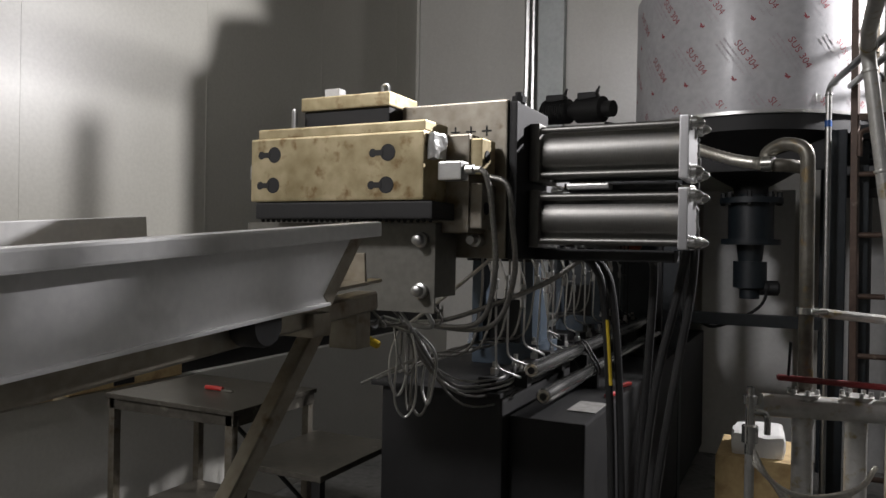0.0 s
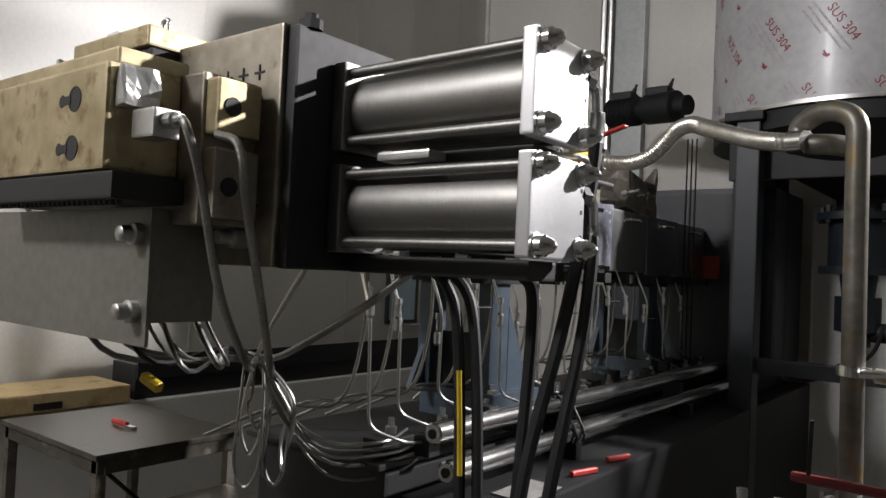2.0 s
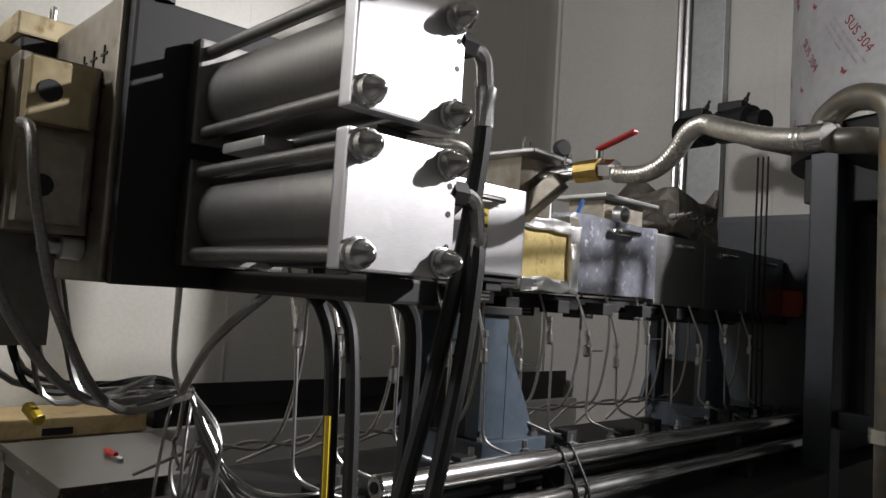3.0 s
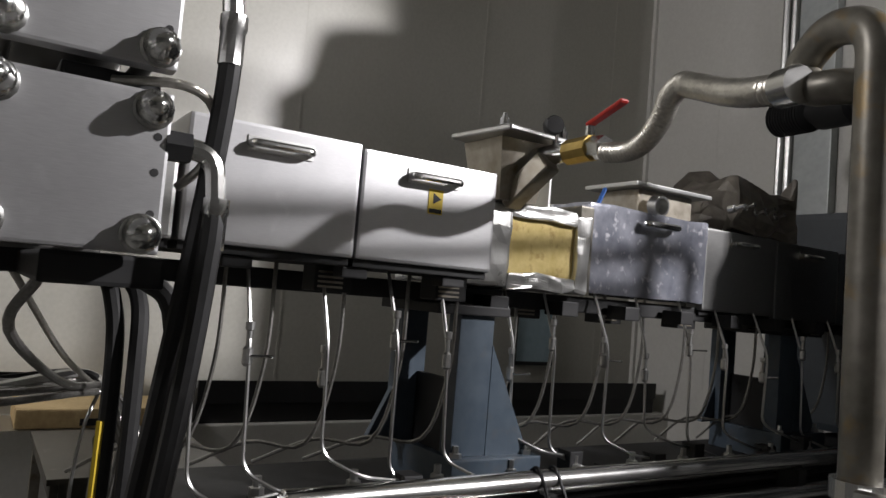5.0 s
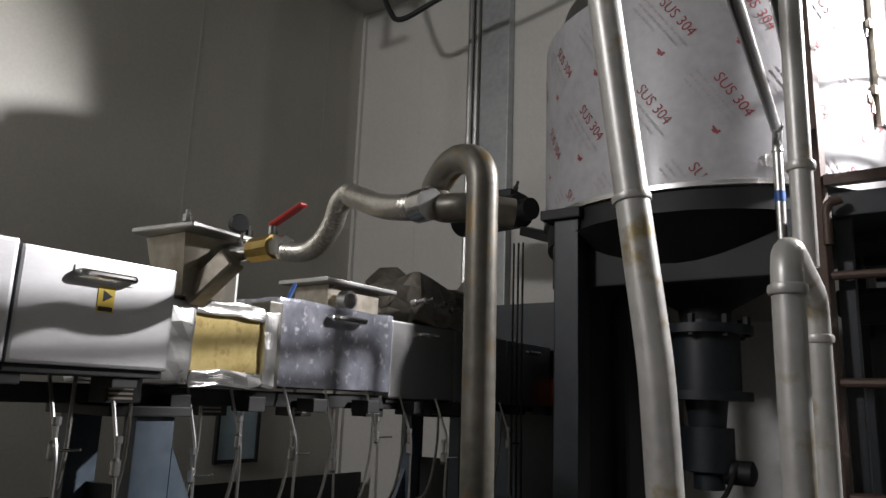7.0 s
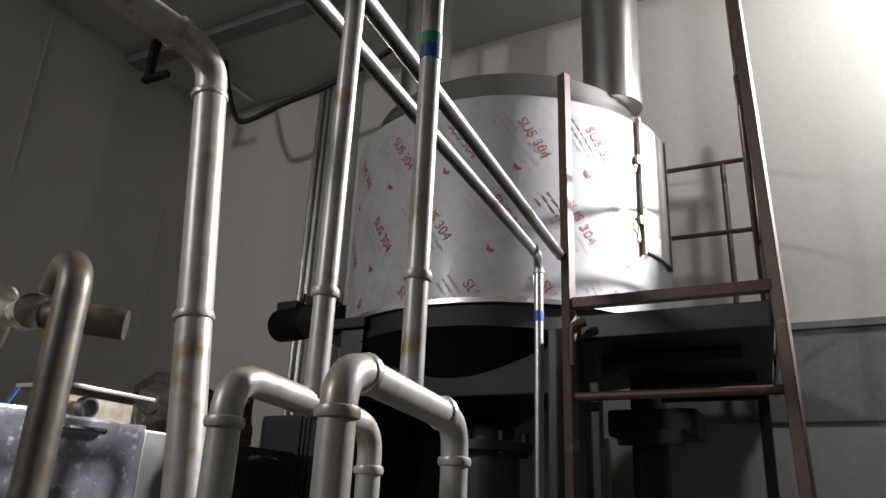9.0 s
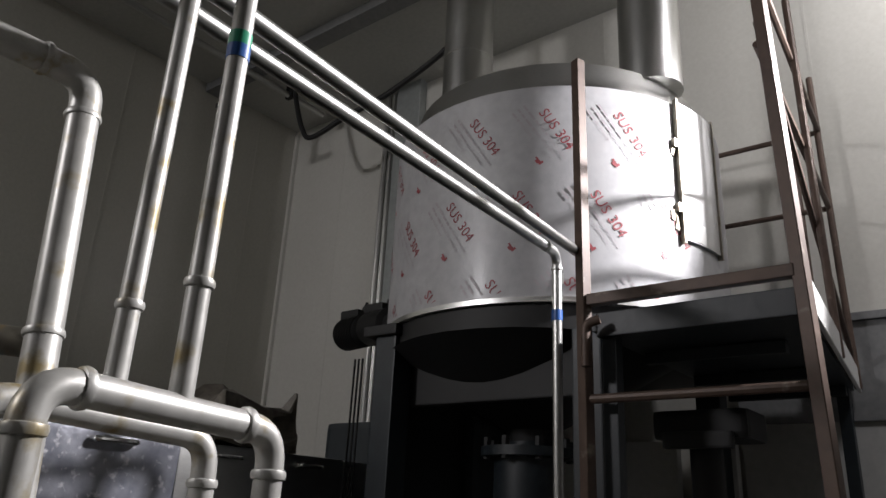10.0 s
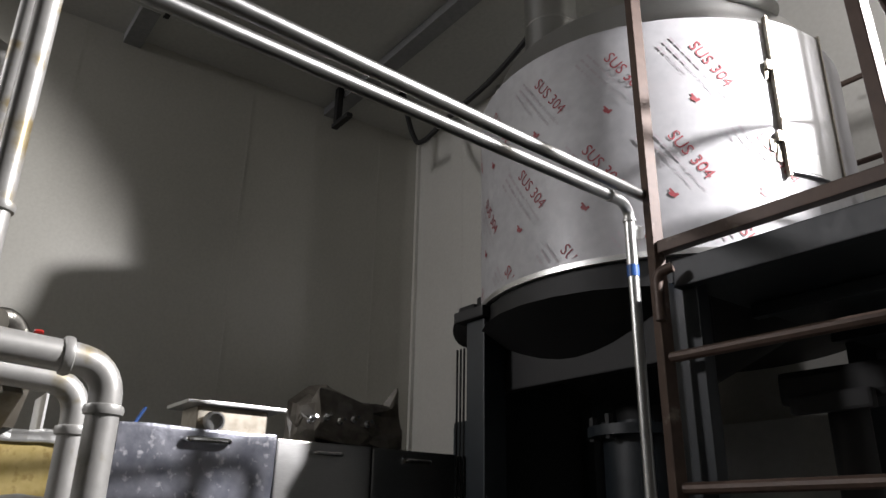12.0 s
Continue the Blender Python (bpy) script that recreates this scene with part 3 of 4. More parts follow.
hose("hydraulic_hose", [(-0.43, 1.75, 1.3), (-0.427, 1.788, 1.246), (-0.44, 1.79, 1.0), (-0.455, 1.78, 0.7), (-0.46, 1.77, 0.03)], 0.0102, RUBBER, "thick black rubber hydraulic hose from the bracket", "hydraulic hoses")
mk = thing("hose_marking", "yellow printed stripe on a hydraulic hose", "marking")
part("stripe", tube(smooth_path([(-0.531, 1.747, 1.14), (-0.524, 1.745, 1.06), (-0.518, 1.743, 0.98)]), 0.0045, 6), YELLOW, mk)
hose("flexible_conduit", [(-0.71, 1.355, 1.478), (-0.695, 1.355, 1.46), (-0.69, 1.375, 1.394), (-0.7, 1.42, 1.25), (-0.8, 1.55, 1.13), (-1.1, 1.8, 1.09)], 0.0062, HOSE, "ribbed metal conduit from the die heater", "die conduits")
hose("flexible_conduit", [(-0.725, 1.42, 1.47), (-0.675, 1.42, 1.45), (-0.665, 1.43, 1.37), (-0.675, 1.47, 1.24), (-0.78, 1.58, 1.12), (-1.08, 1.82, 1.085)], 0.0062, HOSE, "ribbed metal conduit from the die heater", "die conduits")
hose("flexible_conduit", [(-1.31, 1.37, 1.475), (-1.325, 1.38, 1.43), (-1.3, 1.42, 1.37)], 0.004, HOSE, "thin heater lead at the die's far end", "die conduits")
hose("flexible_conduit", [(-0.36, 1.7, 1.462), (-0.335, 1.75, 1.464), (-0.34, 1.778, 1.455), (-0.348, 1.787, 1.43), (-0.355, 1.78, 1.4), (-0.375, 1.765, 1.38)], 0.0042, BRAID, "braided steel sensor lead at the cylinder", "die conduits")
hose("power_cable", [(-1.12, 1.83, 1.09), (-0.95, 1.75, 1.12), (-0.68, 1.66, 1.22), (-0.58, 1.68, 1.29)], 0.0065, HOSE, "grey cable rising to the cylinders", "die cables")
hose("power_cable", [(-1.14, 1.83, 1.08), (-1.0, 1.75, 1.16), (-0.8, 1.66, 1.29)], 0.005, BRAID, "braided cable rising to the screen changer", "die cables")
random.seed(7)
for i in range(9):
    x, y = -1.34 + 0.05 * i + random.uniform(-0.02, 0.02), 1.5 + random.uniform(0, 0.08)
    hose("heater_cable", [(x, y, 1.3), (x + 0.01, y + 0.02, 1.2), (x + 0.12 - 0.01 * i, y + 0.05, 1.1 + 0.01 * (i % 3)), (-1.2, 1.8, 1.08 + 0.008 * (i % 4)), (-1.13, 1.85, 1.08 + 0.006 * (i % 3))], random.choice((0.0035, 0.0045, 0.006)), random.choice((HOSE, STEEL, HOSE, RUBBER)), "metal-sheathed heater cable gathered under the die", "heater cables", steps=5, sides=6)
for i in range(6):
    x, y, d = -1.17 + 0.012 * i + random.uniform(-0.02, 0.02), 1.84 + random.uniform(-0.04, 0.05), random.uniform(0.74, 0.96)
    w = random.uniform(0.008, 0.03) * random.choice((-1, 1))
    hose("heater_cable", [(-1.17 + random.uniform(-0.03, 0.03), 1.85, 1.09), (x - w, y, 1.0), (x - w, y - 0.01, d + 0.05), (x, y, d), (x + w, y + 0.01, d + 0.05), (x + w * 0.8, y + 0.02, 1.0), (-1.15, 1.86, 1.08)], random.choice((0.0035, 0.0045)), random.choice((HOSE, STEEL, STEEL)), "hanging loop of metal-sheathed heater cable", "heater cables", steps=6, sides=6)
for i in range(5):
    s, y2 = random.uniform(0.84, 0.92), random.uniform(2.0, 2.35)
    hose("heater_cable", [(-1.14, 1.85, 1.08), (-1.1, 1.88, 1.0 - 0.01 * i), (-1.03 + 0.01 * i, 1.93, s), (-0.9, (y2 + 1.85) / 2, s + 0.01), (-0.95, y2, 0.925)], random.choice((0.0035, 0.0045)), random.choice((HOSE, STEEL)), "sagging metal-sheathed cable running to the base", "heater cables", steps=5, sides=6)
plug = thing("yellow_connector", "yellow plastic cable connector among the heater cables", "connector")
part("body", beam((-1.12, 1.56, 1.075), (-1.075, 1.57, 1.055), 0.02, 0.02, 0.005), YELLOW, plug)
sock = thing("ceramic_terminal", "white ceramic terminal block under the die", "connector")
part("body", box(-1.05, -1.02, 1.5, 1.53, 1.2, 1.25, 0.004), WHITE, sock)
part("glass", turned((-1.0, 1.52, 1.2), (0, 0, 1), [(0, 0.02), (0.06, 0.022), (0.088, 0.015)], 12), FOIL, sock)

pp = thing("paper_sheet", "crumpled white paper sheet on the base box", "paper")
part("sheet", box(-0.76, -0.67, 2.2, 2.36, 0.801, 0.804, 0.001), PAPER, pp)
for y0 in (2.46, 2.66):
    rt = thing("red_lever", "small red lever lying on the base box", "lever", "red levers")
    part("bar", beam((-0.7, y0, 0.808), (-0.675, y0 + 0.09, 0.808), 0.014, 0.014, 0.003), RED, rt)

# catch pan under the die
pan = thing("catch_pan", "dull steel sheet catch pan below the die", "chute")
part("front_sheet", box(-1.36, -0.83, 1.39, 1.396, 1.165, 1.366, 0.001), PANM, pan)
part("side_sheet", box(-0.836, -0.83, 1.396, 1.5, 1.2, 1.366, 0.001), PANM, pan)
for x, z in ((-0.862, 1.328), (-0.862, 1.215)):
    part("bolt", turned((x, 1.39, z), (0, -1, 0), [(0, 0.017), (0.012, 0.017), (0.014, 0.012), (0.03, 0.012), (0.032, 0.009)], 14), STEEL, pan, smooth=True)

# ---- vibrating trough ----
trough = thing("vibrating_trough", "bright stainless vibrating conveyor trough with folded lips", "conveyor")
bm = bmesh.new()
vs = [bm.verts.new((x, y, z)) for x in (-0.785, -0.781) for y, z in ((-1.6, 1.232), (0.91, 1.232), (1.005, 1.335), (1.005, 1.35), (-1.6, 1.35))]
bm.faces.new(vs[:5][::-1])
bm.faces.new(vs[5:])
for k in range(5):
    bm.faces.new((vs[k], vs[(k + 1) % 5], vs[(k + 1) % 5 + 5], vs[k + 5]))
part("near_wall", bm, TROUGH, trough)
part("near_lip", box(-0.781, -0.747, -1.6, 1.02, 1.331, 1.356, 0.004), TROUGH, trough, "bright folded lip")
part("bottom_fold", box(-0.8, -0.776, -1.6, 0.905, 1.226, 1.232, 0.002), TROUGH, trough)
part("end_gusset", beam((-0.79, 0.9, 1.232), (-0.79, 1.0, 1.335), 0.02, 0.03, 0.002), PLATE, trough)
part("far_wall", box(-1.32, -1.315, -1.6, 1.03, 1.25, 1.365, 0.001), TROUGH, trough)
part("far_lip", box(-1.345, -1.32, -1.6, 1.035, 1.34, 1.366, 0.004), TROUGH, trough)
part("bed", box(-1.32, -0.785, -1.6, 1.08, 1.244, 1.25, 0.001), PLATE, trough)
trough.matrix_world = Matrix.Translation((-0.78, 1.03, 1.355)) @ pose(0, 0, 0, 4.2, 0, 0) @ Matrix.Translation((0.78, -1.03, -1.355))
part("end_plate", box(-1.3, -0.79, 1.03, 1.036, 1.25, 1.3, 0.001), PLATE, trough)
stand = thing("trough_stand", "grey steel trough stand with vibration mounts and diagonal strut", "stand")
part("cross_arm", box(-1.25, -0.82, 0.93, 0.98, 1.16, 1.2, 0.004), PLATE, stand)
part("side_arm", beam((-0.86, -1.0, 1.05), (-0.86, 1.16, 1.208), 0.05, 0.036, 0.004), PLATE, stand)
part("rubber_mount", turned((-0.85, 0.78, 1.197), (1, 0, 0), [(0, 0.03), (0.012, 0.034), (0.05, 0.034), (0.06, 0.03)], 20), RUBBER, stand, smooth=True)
part("hanger", box(-0.9, -0.84, 1.09, 1.14, 1.12, 1.2, 0.003), PLATE, stand)
part("strut", beam((-0.95, 1.12, 1.16), (-1.0, 0.17, 0.0), 0.035, 0.035, 0.003), PLATE, stand)
for y in (-0.9,):
    for x in (-0.98, -1.25):
        part("leg", box(x - 0.025, x + 0.025, y - 0.025, y + 0.025, 0, 1.05, 0.003), PLATE, stand)

# ---- work table ----
tb = thing("work_table", "oily dark steel-topped work table on angle legs", "table")
bm = box(-2.4, -1.79, 1.83, 2.3, 0.735, 0.752, 0.003)
part("tabletop", bm, TABLETOP, tb)
part("rim", box(-2.39, -1.8, 1.84, 1.86, 0.695, 0.735, 0.002), TABLETOP, tb)
part("rim", box(-1.815, -1.795, 1.86, 2.29, 0.695, 0.735, 0.002), TABLETOP, tb)
for x in (-2.38, -1.82):
    for y in (1.855, 2.28):
        part("leg", box(x - 0.015, x + 0.015, y - 0.015, y + 0.015, 0, 0.735, 0.002), PLATE, tb)
part("shelf", box(-2.38, -1.82, 1.87, 2.27, 0.3, 0.315, 0.002), TABLETOP, tb)
part("brace", beam((-1.82, 1.87, 0.7), (-1.82, 2.25, 0.33), 0.02, 0.01), BLACK, tb)
cut = thing("hand_tool", "small red-handled cutter on the work table", "tool")
part("grip", tube(smooth_path([(-2.13, 2.06, 0.762), (-2.09, 2.055, 0.764), (-2.05, 2.06, 0.762)]), 0.009, 8), RED, cut, smooth=True)
part("blade", box(-2.05, -2.0, 2.05, 2.066, 0.753, 0.763, 0.002), CHROME, cut)
st = thing("low_bench", "dark steel bench beside the base with a shelf", "bench")
part("seat", box(-1.72, -1.38, 1.75, 2.2, 0.6, 0.62, 0.003), TABLETOP, st)
for x in (-1.7, -1.4):
    for y in (1.77, 2.18):
        part("leg", box(x - 0.014, x + 0.014, y - 0.014, y + 0.014, 0, 0.6, 0.002), BLACK, st)
part("shelf", box(-1.7, -1.4, 1.78, 2.17, 0.3, 0.315, 0.002), TABLETOP, st)
bin_ = thing("floor_bin", "dark grey open plastic bin under the trough", "bin")
part("side", box(-1.7, -1.11, 0.3, 0.31, 0, 0.62, 0.003), BLACK, bin_)
part("side", box(-1.7, -1.11, 0.86, 0.87, 0, 0.62, 0.003), BLACK, bin_)
part("end", box(-1.71, -1.7, 0.3, 0.87, 0, 0.62, 0.003), BLACK, bin_)
part("end", box(-1.11, -1.1, 0.3, 0.87, 0, 0.62, 0.003), BLACK, bin_)
part("paper", box(-1.6, -1.3, 0.5, 0.8, 0.6, 0.606, 0), CARD, bin_, "brown paper on the bin")
part("lid", box(-1.71, -1.1, 0.3, 0.87, 0.585, 0.6, 0.004), TABLETOP, bin_)
part("bottom", box(-1.7, -1.11, 0.31, 0.86, 0.002, 0.012, 0.003), BLACK, bin_)

# ---- vents, valve and hose on the barrel ----
v1 = thing("vent_port", "steel vent port with a flat lid on the barrel", "vent port")
bm = bmesh.new()
bmesh.ops.create_cone(bm, cap_ends=True, segments=4, radius1=0.07, radius2=0.1, depth=0.13, matrix=Matrix.Translation((-0.98, 2.59, 1.58)) @ Matrix.Rotation(radians(45), 4, "Z"))
part("hopper", bm, PLATE, v1, "tapered steel hopper")
part("chute", beam((-0.86, 2.61, 1.6), (-0.96, 2.585, 1.515), 0.05, 0.045, 0.004), PLATE, v1)
part("splash_plate", box(-1.13, -0.96, 2.7, 2.706, 1.505, 1.61, 0.001), WHITE, v1, "white splash plate")
part("lid", beam((-1.05, 2.56, 1.652), (-0.86, 2.58, 1.652), 0.17, 0.012, 0.003), STEEL, v1)
for y in (2.5, 2.66):
    part("wing_bolt", turned((-0.88, y, 1.658), (0, 0, 1), [(0, 0.01), (0.015, 0.01), (0.016, 0.005), (0.025, 0.005)], 8), CHROME, v1)
v2 = thing("vent_port", "steel vent box with a clamped lid on the barrel", "vent port")
part("body", box(-1.22, -1.08, 3.12, 3.34, 1.56, 1.635, 0.004), PLATE, v2)
part("lid", box(-1.25, -1.05, 3.08, 3.39, 1.636, 1.648, 0.003), STEEL, v2)
part("stub", turned((-1.06, 3.16, 1.59), (1, 0, -0.1), [(0, 0.028), (0.03, 0.028), (0.03, 0.022), (0.004, 0.022)], 18), STEEL, v2, smooth=True)
part("blue_lever", beam((-1.05, 2.94, 1.56), (-1.05, 2.965, 1.61), 0.012, 0.008), BLUETAPE, v2)
v3 = thing("side_feeder_port", "dark clamped feed port draped with crumpled sheet", "feed port")
bm = box(-1.3, -1.05, 3.5, 3.82, 1.556, 1.7, 0.01)
bmesh.ops.subdivide_edges(bm, edges=bm.edges[:], cuts=5, use_grid_fill=True)
for v in bm.verts:
    v.co += 0.035 * Vector(noise.noise_vector(v.co * 16)) + Vector((0, 0, 0.12 * max(0, noise.noise(v.co * 6)) if v.co.z > 1.6 else 0))
part("drape", bm, DRAPE, v3, "crumpled brown wrapping sheet")
for k in range(5):
    part("clamp_bolt", turned((-1.05, 3.47 + 0.05 * k, 1.62 + 0.01 * (k % 2)), (1, 0, 0.2), [(0, 0.012), (0.02, 0.012), (0.021, 0.006), (0.05, 0.006)], 8), CHROME, v3)

val = thing("ball_valve", "brass ball valve with a red lever on a steel stub", "valve")
part("stub", tube([(-0.95, 2.61, 1.61), (-0.83, 2.636, 1.62)], 0.022, 16), CHROME, val, smooth=True)
part("body", tube([(-0.83, 2.636, 1.618), (-0.81, 2.637, 1.619), (-0.76, 2.635, 1.62)], 0.027, 10), BRASS, val, smooth=True)
part("stem", turned((-0.77, 2.635, 1.64), (0, 0, 1), [(0, 0.01), (0.025, 0.01), (0.026, 0.006), (0.035, 0.006)], 10), CHROME, val)
part("lever", beam((-0.775, 2.635, 1.668), (-0.66, 2.615, 1.695), 0.02, 0.009, 0.003), RED, val, "red lever")
part("nut", tube([(-0.76, 2.635, 1.62), (-0.72, 2.63, 1.615)], 0.024, 6), CHROME, val)
gau = thing("pressure_knob", "small black pressure gauge on the valve stub", "gauge")
part("stem", turned((-0.87, 2.63, 1.63), (0, 0, 1), [(0, 0.007), (0.035, 0.007)], 10), CHROME, gau)
part("dial", turned((-0.885, 2.63, 1.68), (1, -0.4, 0), [(0, 0.018), (0.004, 0.021), (0.022, 0.021), (0.026, 0.018)], 18), RUBBER, gau, smooth=True)

hs = thing("braided_hose", "braided stainless steel flexible hose with a bend", "hose")
pts = smooth_path([(-0.72, 2.63, 1.605), (-0.65, 2.62, 1.597), (-0.59, 2.6, 1.605), (-0.54, 2.58, 1.632), (-0.5, 2.555, 1.66), (-0.455, 2.53, 1.665), (-0.409, 2.5, 1.647), (-0.3, 2.45, 1.605), (-0.22, 2.425, 1.588), (-0.19, 2.415, 1.586)], 14)
part("braid", tube(pts, 0.019, 14, radii=[0.0185 + 0.0018 * (i % 2) for i in range(len(pts))]), BRAID, hs, smooth=True)
part("collar", tube([(-0.215, 2.424, 1.587), (-0.185, 2.415, 1.586)], 0.024, 14), CHROME, hs, smooth=True)


# ---- standing pipework ----
def pipe(name, pts, r, mat, label, bend=0.06, rings=(), group="standing pipes"):
    e = thing(name, label, "pipe", group)
    part("run", tube(rounded(pts, bend, 8), r, 18), mat, e, smooth=True)
    for a, ax in rings:
        part("weld_bead", turned(Vector(a) - Vector(ax).normalized() * 0.005, ax, [(0, r), (0.001, r + 0.0025), (0.005, r + 0.0035), (0.009, r + 0.0025), (0.01, r)], 18), mat, e, smooth=True)
    return e


pa = pipe("standing_pipe", [(-0.085, 2.4, 0.9), (-0.09, 2.4, 1.63), (-0.16, 2.43, 1.652), (-0.212, 2.455, 1.62), (-0.19, 2.44, 1.584), (-0.15, 2.44, 1.583), (-0.095, 2.49, 1.578)], 0.021, RUSTPIPE, "grimy rust-stained standing pipe with a swan-neck bend", 0.045)
part("clamp", turned((-0.085, 2.4, 1.13), (0, 0, 1), [(0, 0.03), (0.02, 0.03)], 16), CHROME, pa)
part("clamp_bolt", tube([(-0.07, 2.36, 1.14), (-0.03, 2.37, 1.14)], 0.008, 8), CHROME, pa)
part("side_arm", tube([(-0.05, 2.4, 1.135), (0.12, 2.46, 1.12)], 0.014, 10), PIPE, pa, smooth=True)
pipe("standing_pipe", [(0.155, 2.42, 0.85), (0.13, 2.42, 1.36), (0.062, 2.42, 1.91), (0.05, 2.2, 1.915), (0.047, 1.86, 1.92), (0.047, 1.85, ZC)], 0.02, PIPE, "tall galvanised pipe with stains, leaning to an overhead run", 0.04, [((0.105, 2.42, 1.555), (-0.13, 0, 1)), ((0.068, 2.42, 1.85), (-0.13, 0, 1)), ((0.06, 2.36, 1.911), (0, -1, 0))])
pipe("standing_pipe", [(0.286, 2.42, 1.46), (0.286, 2.42, 1.6), (0.286, 2.42, 2.5), (0.286, 2.42, ZC)], 0.0115, PIPE, "slim galvanised riser pipe", 0.02, [((0.286, 2.42, 1.565), (0, 0, 1))])
pd = pipe("standing_pipe", [(0.388, 2.43, 1.46), (0.388, 2.43, 1.6), (0.388, 2.43, 2.5), (0.388, 2.43, ZC)], 0.0115, PIPE, "slim galvanised riser pipe with green and blue tape", 0.02, [((0.388, 2.43, 1.575), (0, 0, 1))])
part("green_tape", turned((0.388, 2.43, 1.838), (0, 0, 1), [(0, 0.0124), (0.016, 0.0124)], 18), GREENTAPE, pd, "green tape", True)
part("blue_tape", turned((0.388, 2.43, 1.822), (0, 0, 1), [(0, 0.0124), (0.016, 0.0124)], 18), BLUETAPE, pd, "blue tape", True)
pipe("bent_pipe", [(0.405, 2.296, 0.88), (0.405, 2.296, 1.462), (0.375, 2.55, 1.452), (0.375, 2.55, 0.88)], 0.0145, PIPE, "galvanised pipe bent into an inverted U", 0.035, [((0.405, 2.296, 1.425), (0, 0, 1)), ((0.375, 2.55, 1.41), (0, 0, 1)), ((0.4, 2.335, 1.461), (0, 1, 0)), ((0.38, 2.51, 1.454), (0, 1, 0))], "bent pipes")
pipe("bent_pipe", [(0.29, 2.3, 0.88), (0.29, 2.3, 1.46), (0.272, 2.546, 1.447), (0.272, 2.546, 0.88)], 0.0135, PIPE, "galvanised pipe bent into an inverted U under a riser", 0.035, [((0.29, 2.3, 1.42), (0, 0, 1)), ((0.272, 2.546, 1.4), (0, 0, 1))], "bent pipes")

# valve group at the foot of the pipes
mg = thing("valve_manifold", "steel valve manifold with flanges and red handwheels", "valve manifold")
part("header", tube([(-0.2, 2.32, 0.86), (0.6, 2.5, 0.86)], 0.034, 16), PIPE, mg, smooth=True)
for k, (x, y) in enumerate(((-0.09, 2.36), (0.05, 2.4), (0.155, 2.42), (0.29, 2.3), (0.405, 2.296), (0.375, 2.55), (0.272, 2.546))):
    fl = part("flange", turned((x, y, 0.87), (0, 0, 1), [(0, 0.03), (0.0, 0.046), (0.012, 0.046), (0.012, 0.03), (0.017, 0.03), (0.017, 0.046), (0.029, 0.046), (0.029, 0.018)], 20), PIPE, mg, smooth=True)
    for a in range(6):
        part("bolt", turned((x + 0.037 * math.cos(a), y + 0.037 * math.sin(a), 0.862), (0, 0, 1), [(0, 0.007), (0.05, 0.007)], 6), STEEL, fl)
    part("leg", tube([(x, y, 0), (x, y, 0.86)], 0.03, 14), PIPE, mg, smooth=True)
part("red_lever", beam((-0.16, 2.26, 0.955), (0.13, 2.3, 0.945), 0.022, 0.016, 0.004), REDD, mg, "dark red valve lever")
part("red_cap", turned((0.2, 2.3, 0.95), (0, 0, 1), [(0, 0.03), (0.02, 0.035), (0.035, 0.03)], 14), RED, mg)
part("lever_rod", tube([(-0.13, 2.26, 0.96), (-0.125, 2.25, 1.06)], 0.004, 6), BLACK, mg)
bv = thing("drain_valve", "chrome drain valve with braided hoses", "valve")
part("body", turned((-0.225, 2.2, 0.74), (0, 0, 1), [(0, 0.014), (0.03, 0.014), (0.032, 0.022), (0.08, 0.022), (0.084, 0.013), (0.14, 0.013), (0.142, 0.02), (0.165, 0.02), (0.168, 0.01), (0.19, 0.01)], 12), CHROME, bv, smooth=True)
part("elbow", tube(rounded([(-0.225, 2.2, 0.86), (-0.18, 2.2, 0.86), (-0.18, 2.2, 0.8)], 0.02), 0.009, 10), CHROME, bv, smooth=True)
part("riser", tube([(-0.225, 2.2, 0), (-0.225, 2.2, 0.75)], 0.013, 10), PIPE, bv, smooth=True)
for k in range(3):
    hose("braided_lead", [(-0.22, 2.2, 0.76 - 0.02 * k), (-0.17, 2.18, 0.68), (-0.08, 2.2, 0.64 - 0.03 * k), (0.05, 2.28, 0.66), (0.1, 2.38, 0.7)], 0.007, BRAID, "braided steel water lead", "water leads")
cb = thing("cardboard_box", "worn brown cardboard box with white bag on top", "box")
part("body", box(-0.34, -0.1, 2.45, 2.75, 0, 0.66, 0.006), CARD, cb)
bm = box(-0.3, -0.14, 2.48, 2.7, 0.66, 0.73, 0.02)
bmesh.ops.subdivide_edges(bm, edges=bm.edges[:], cuts=3, use_grid_fill=True)
for v in bm.verts:
    v.co += 0.012 * Vector(noise.noise_vector(v.co * 20))
part("bag", bm, WHITE, cb, "crumpled white plastic bag", True)
fr = thing("floor_hose", "coiled dark hose lying on the floor", "hose")
part("coil", tube([(-0.45 + 0.16 * math.cos(a), 1.75 + 0.16 * math.sin(a), 0.025 + 0.006 * a) for a in np.arange(0, 13, 0.35)], 0.014, 8), RUBBER, fr, smooth=True)

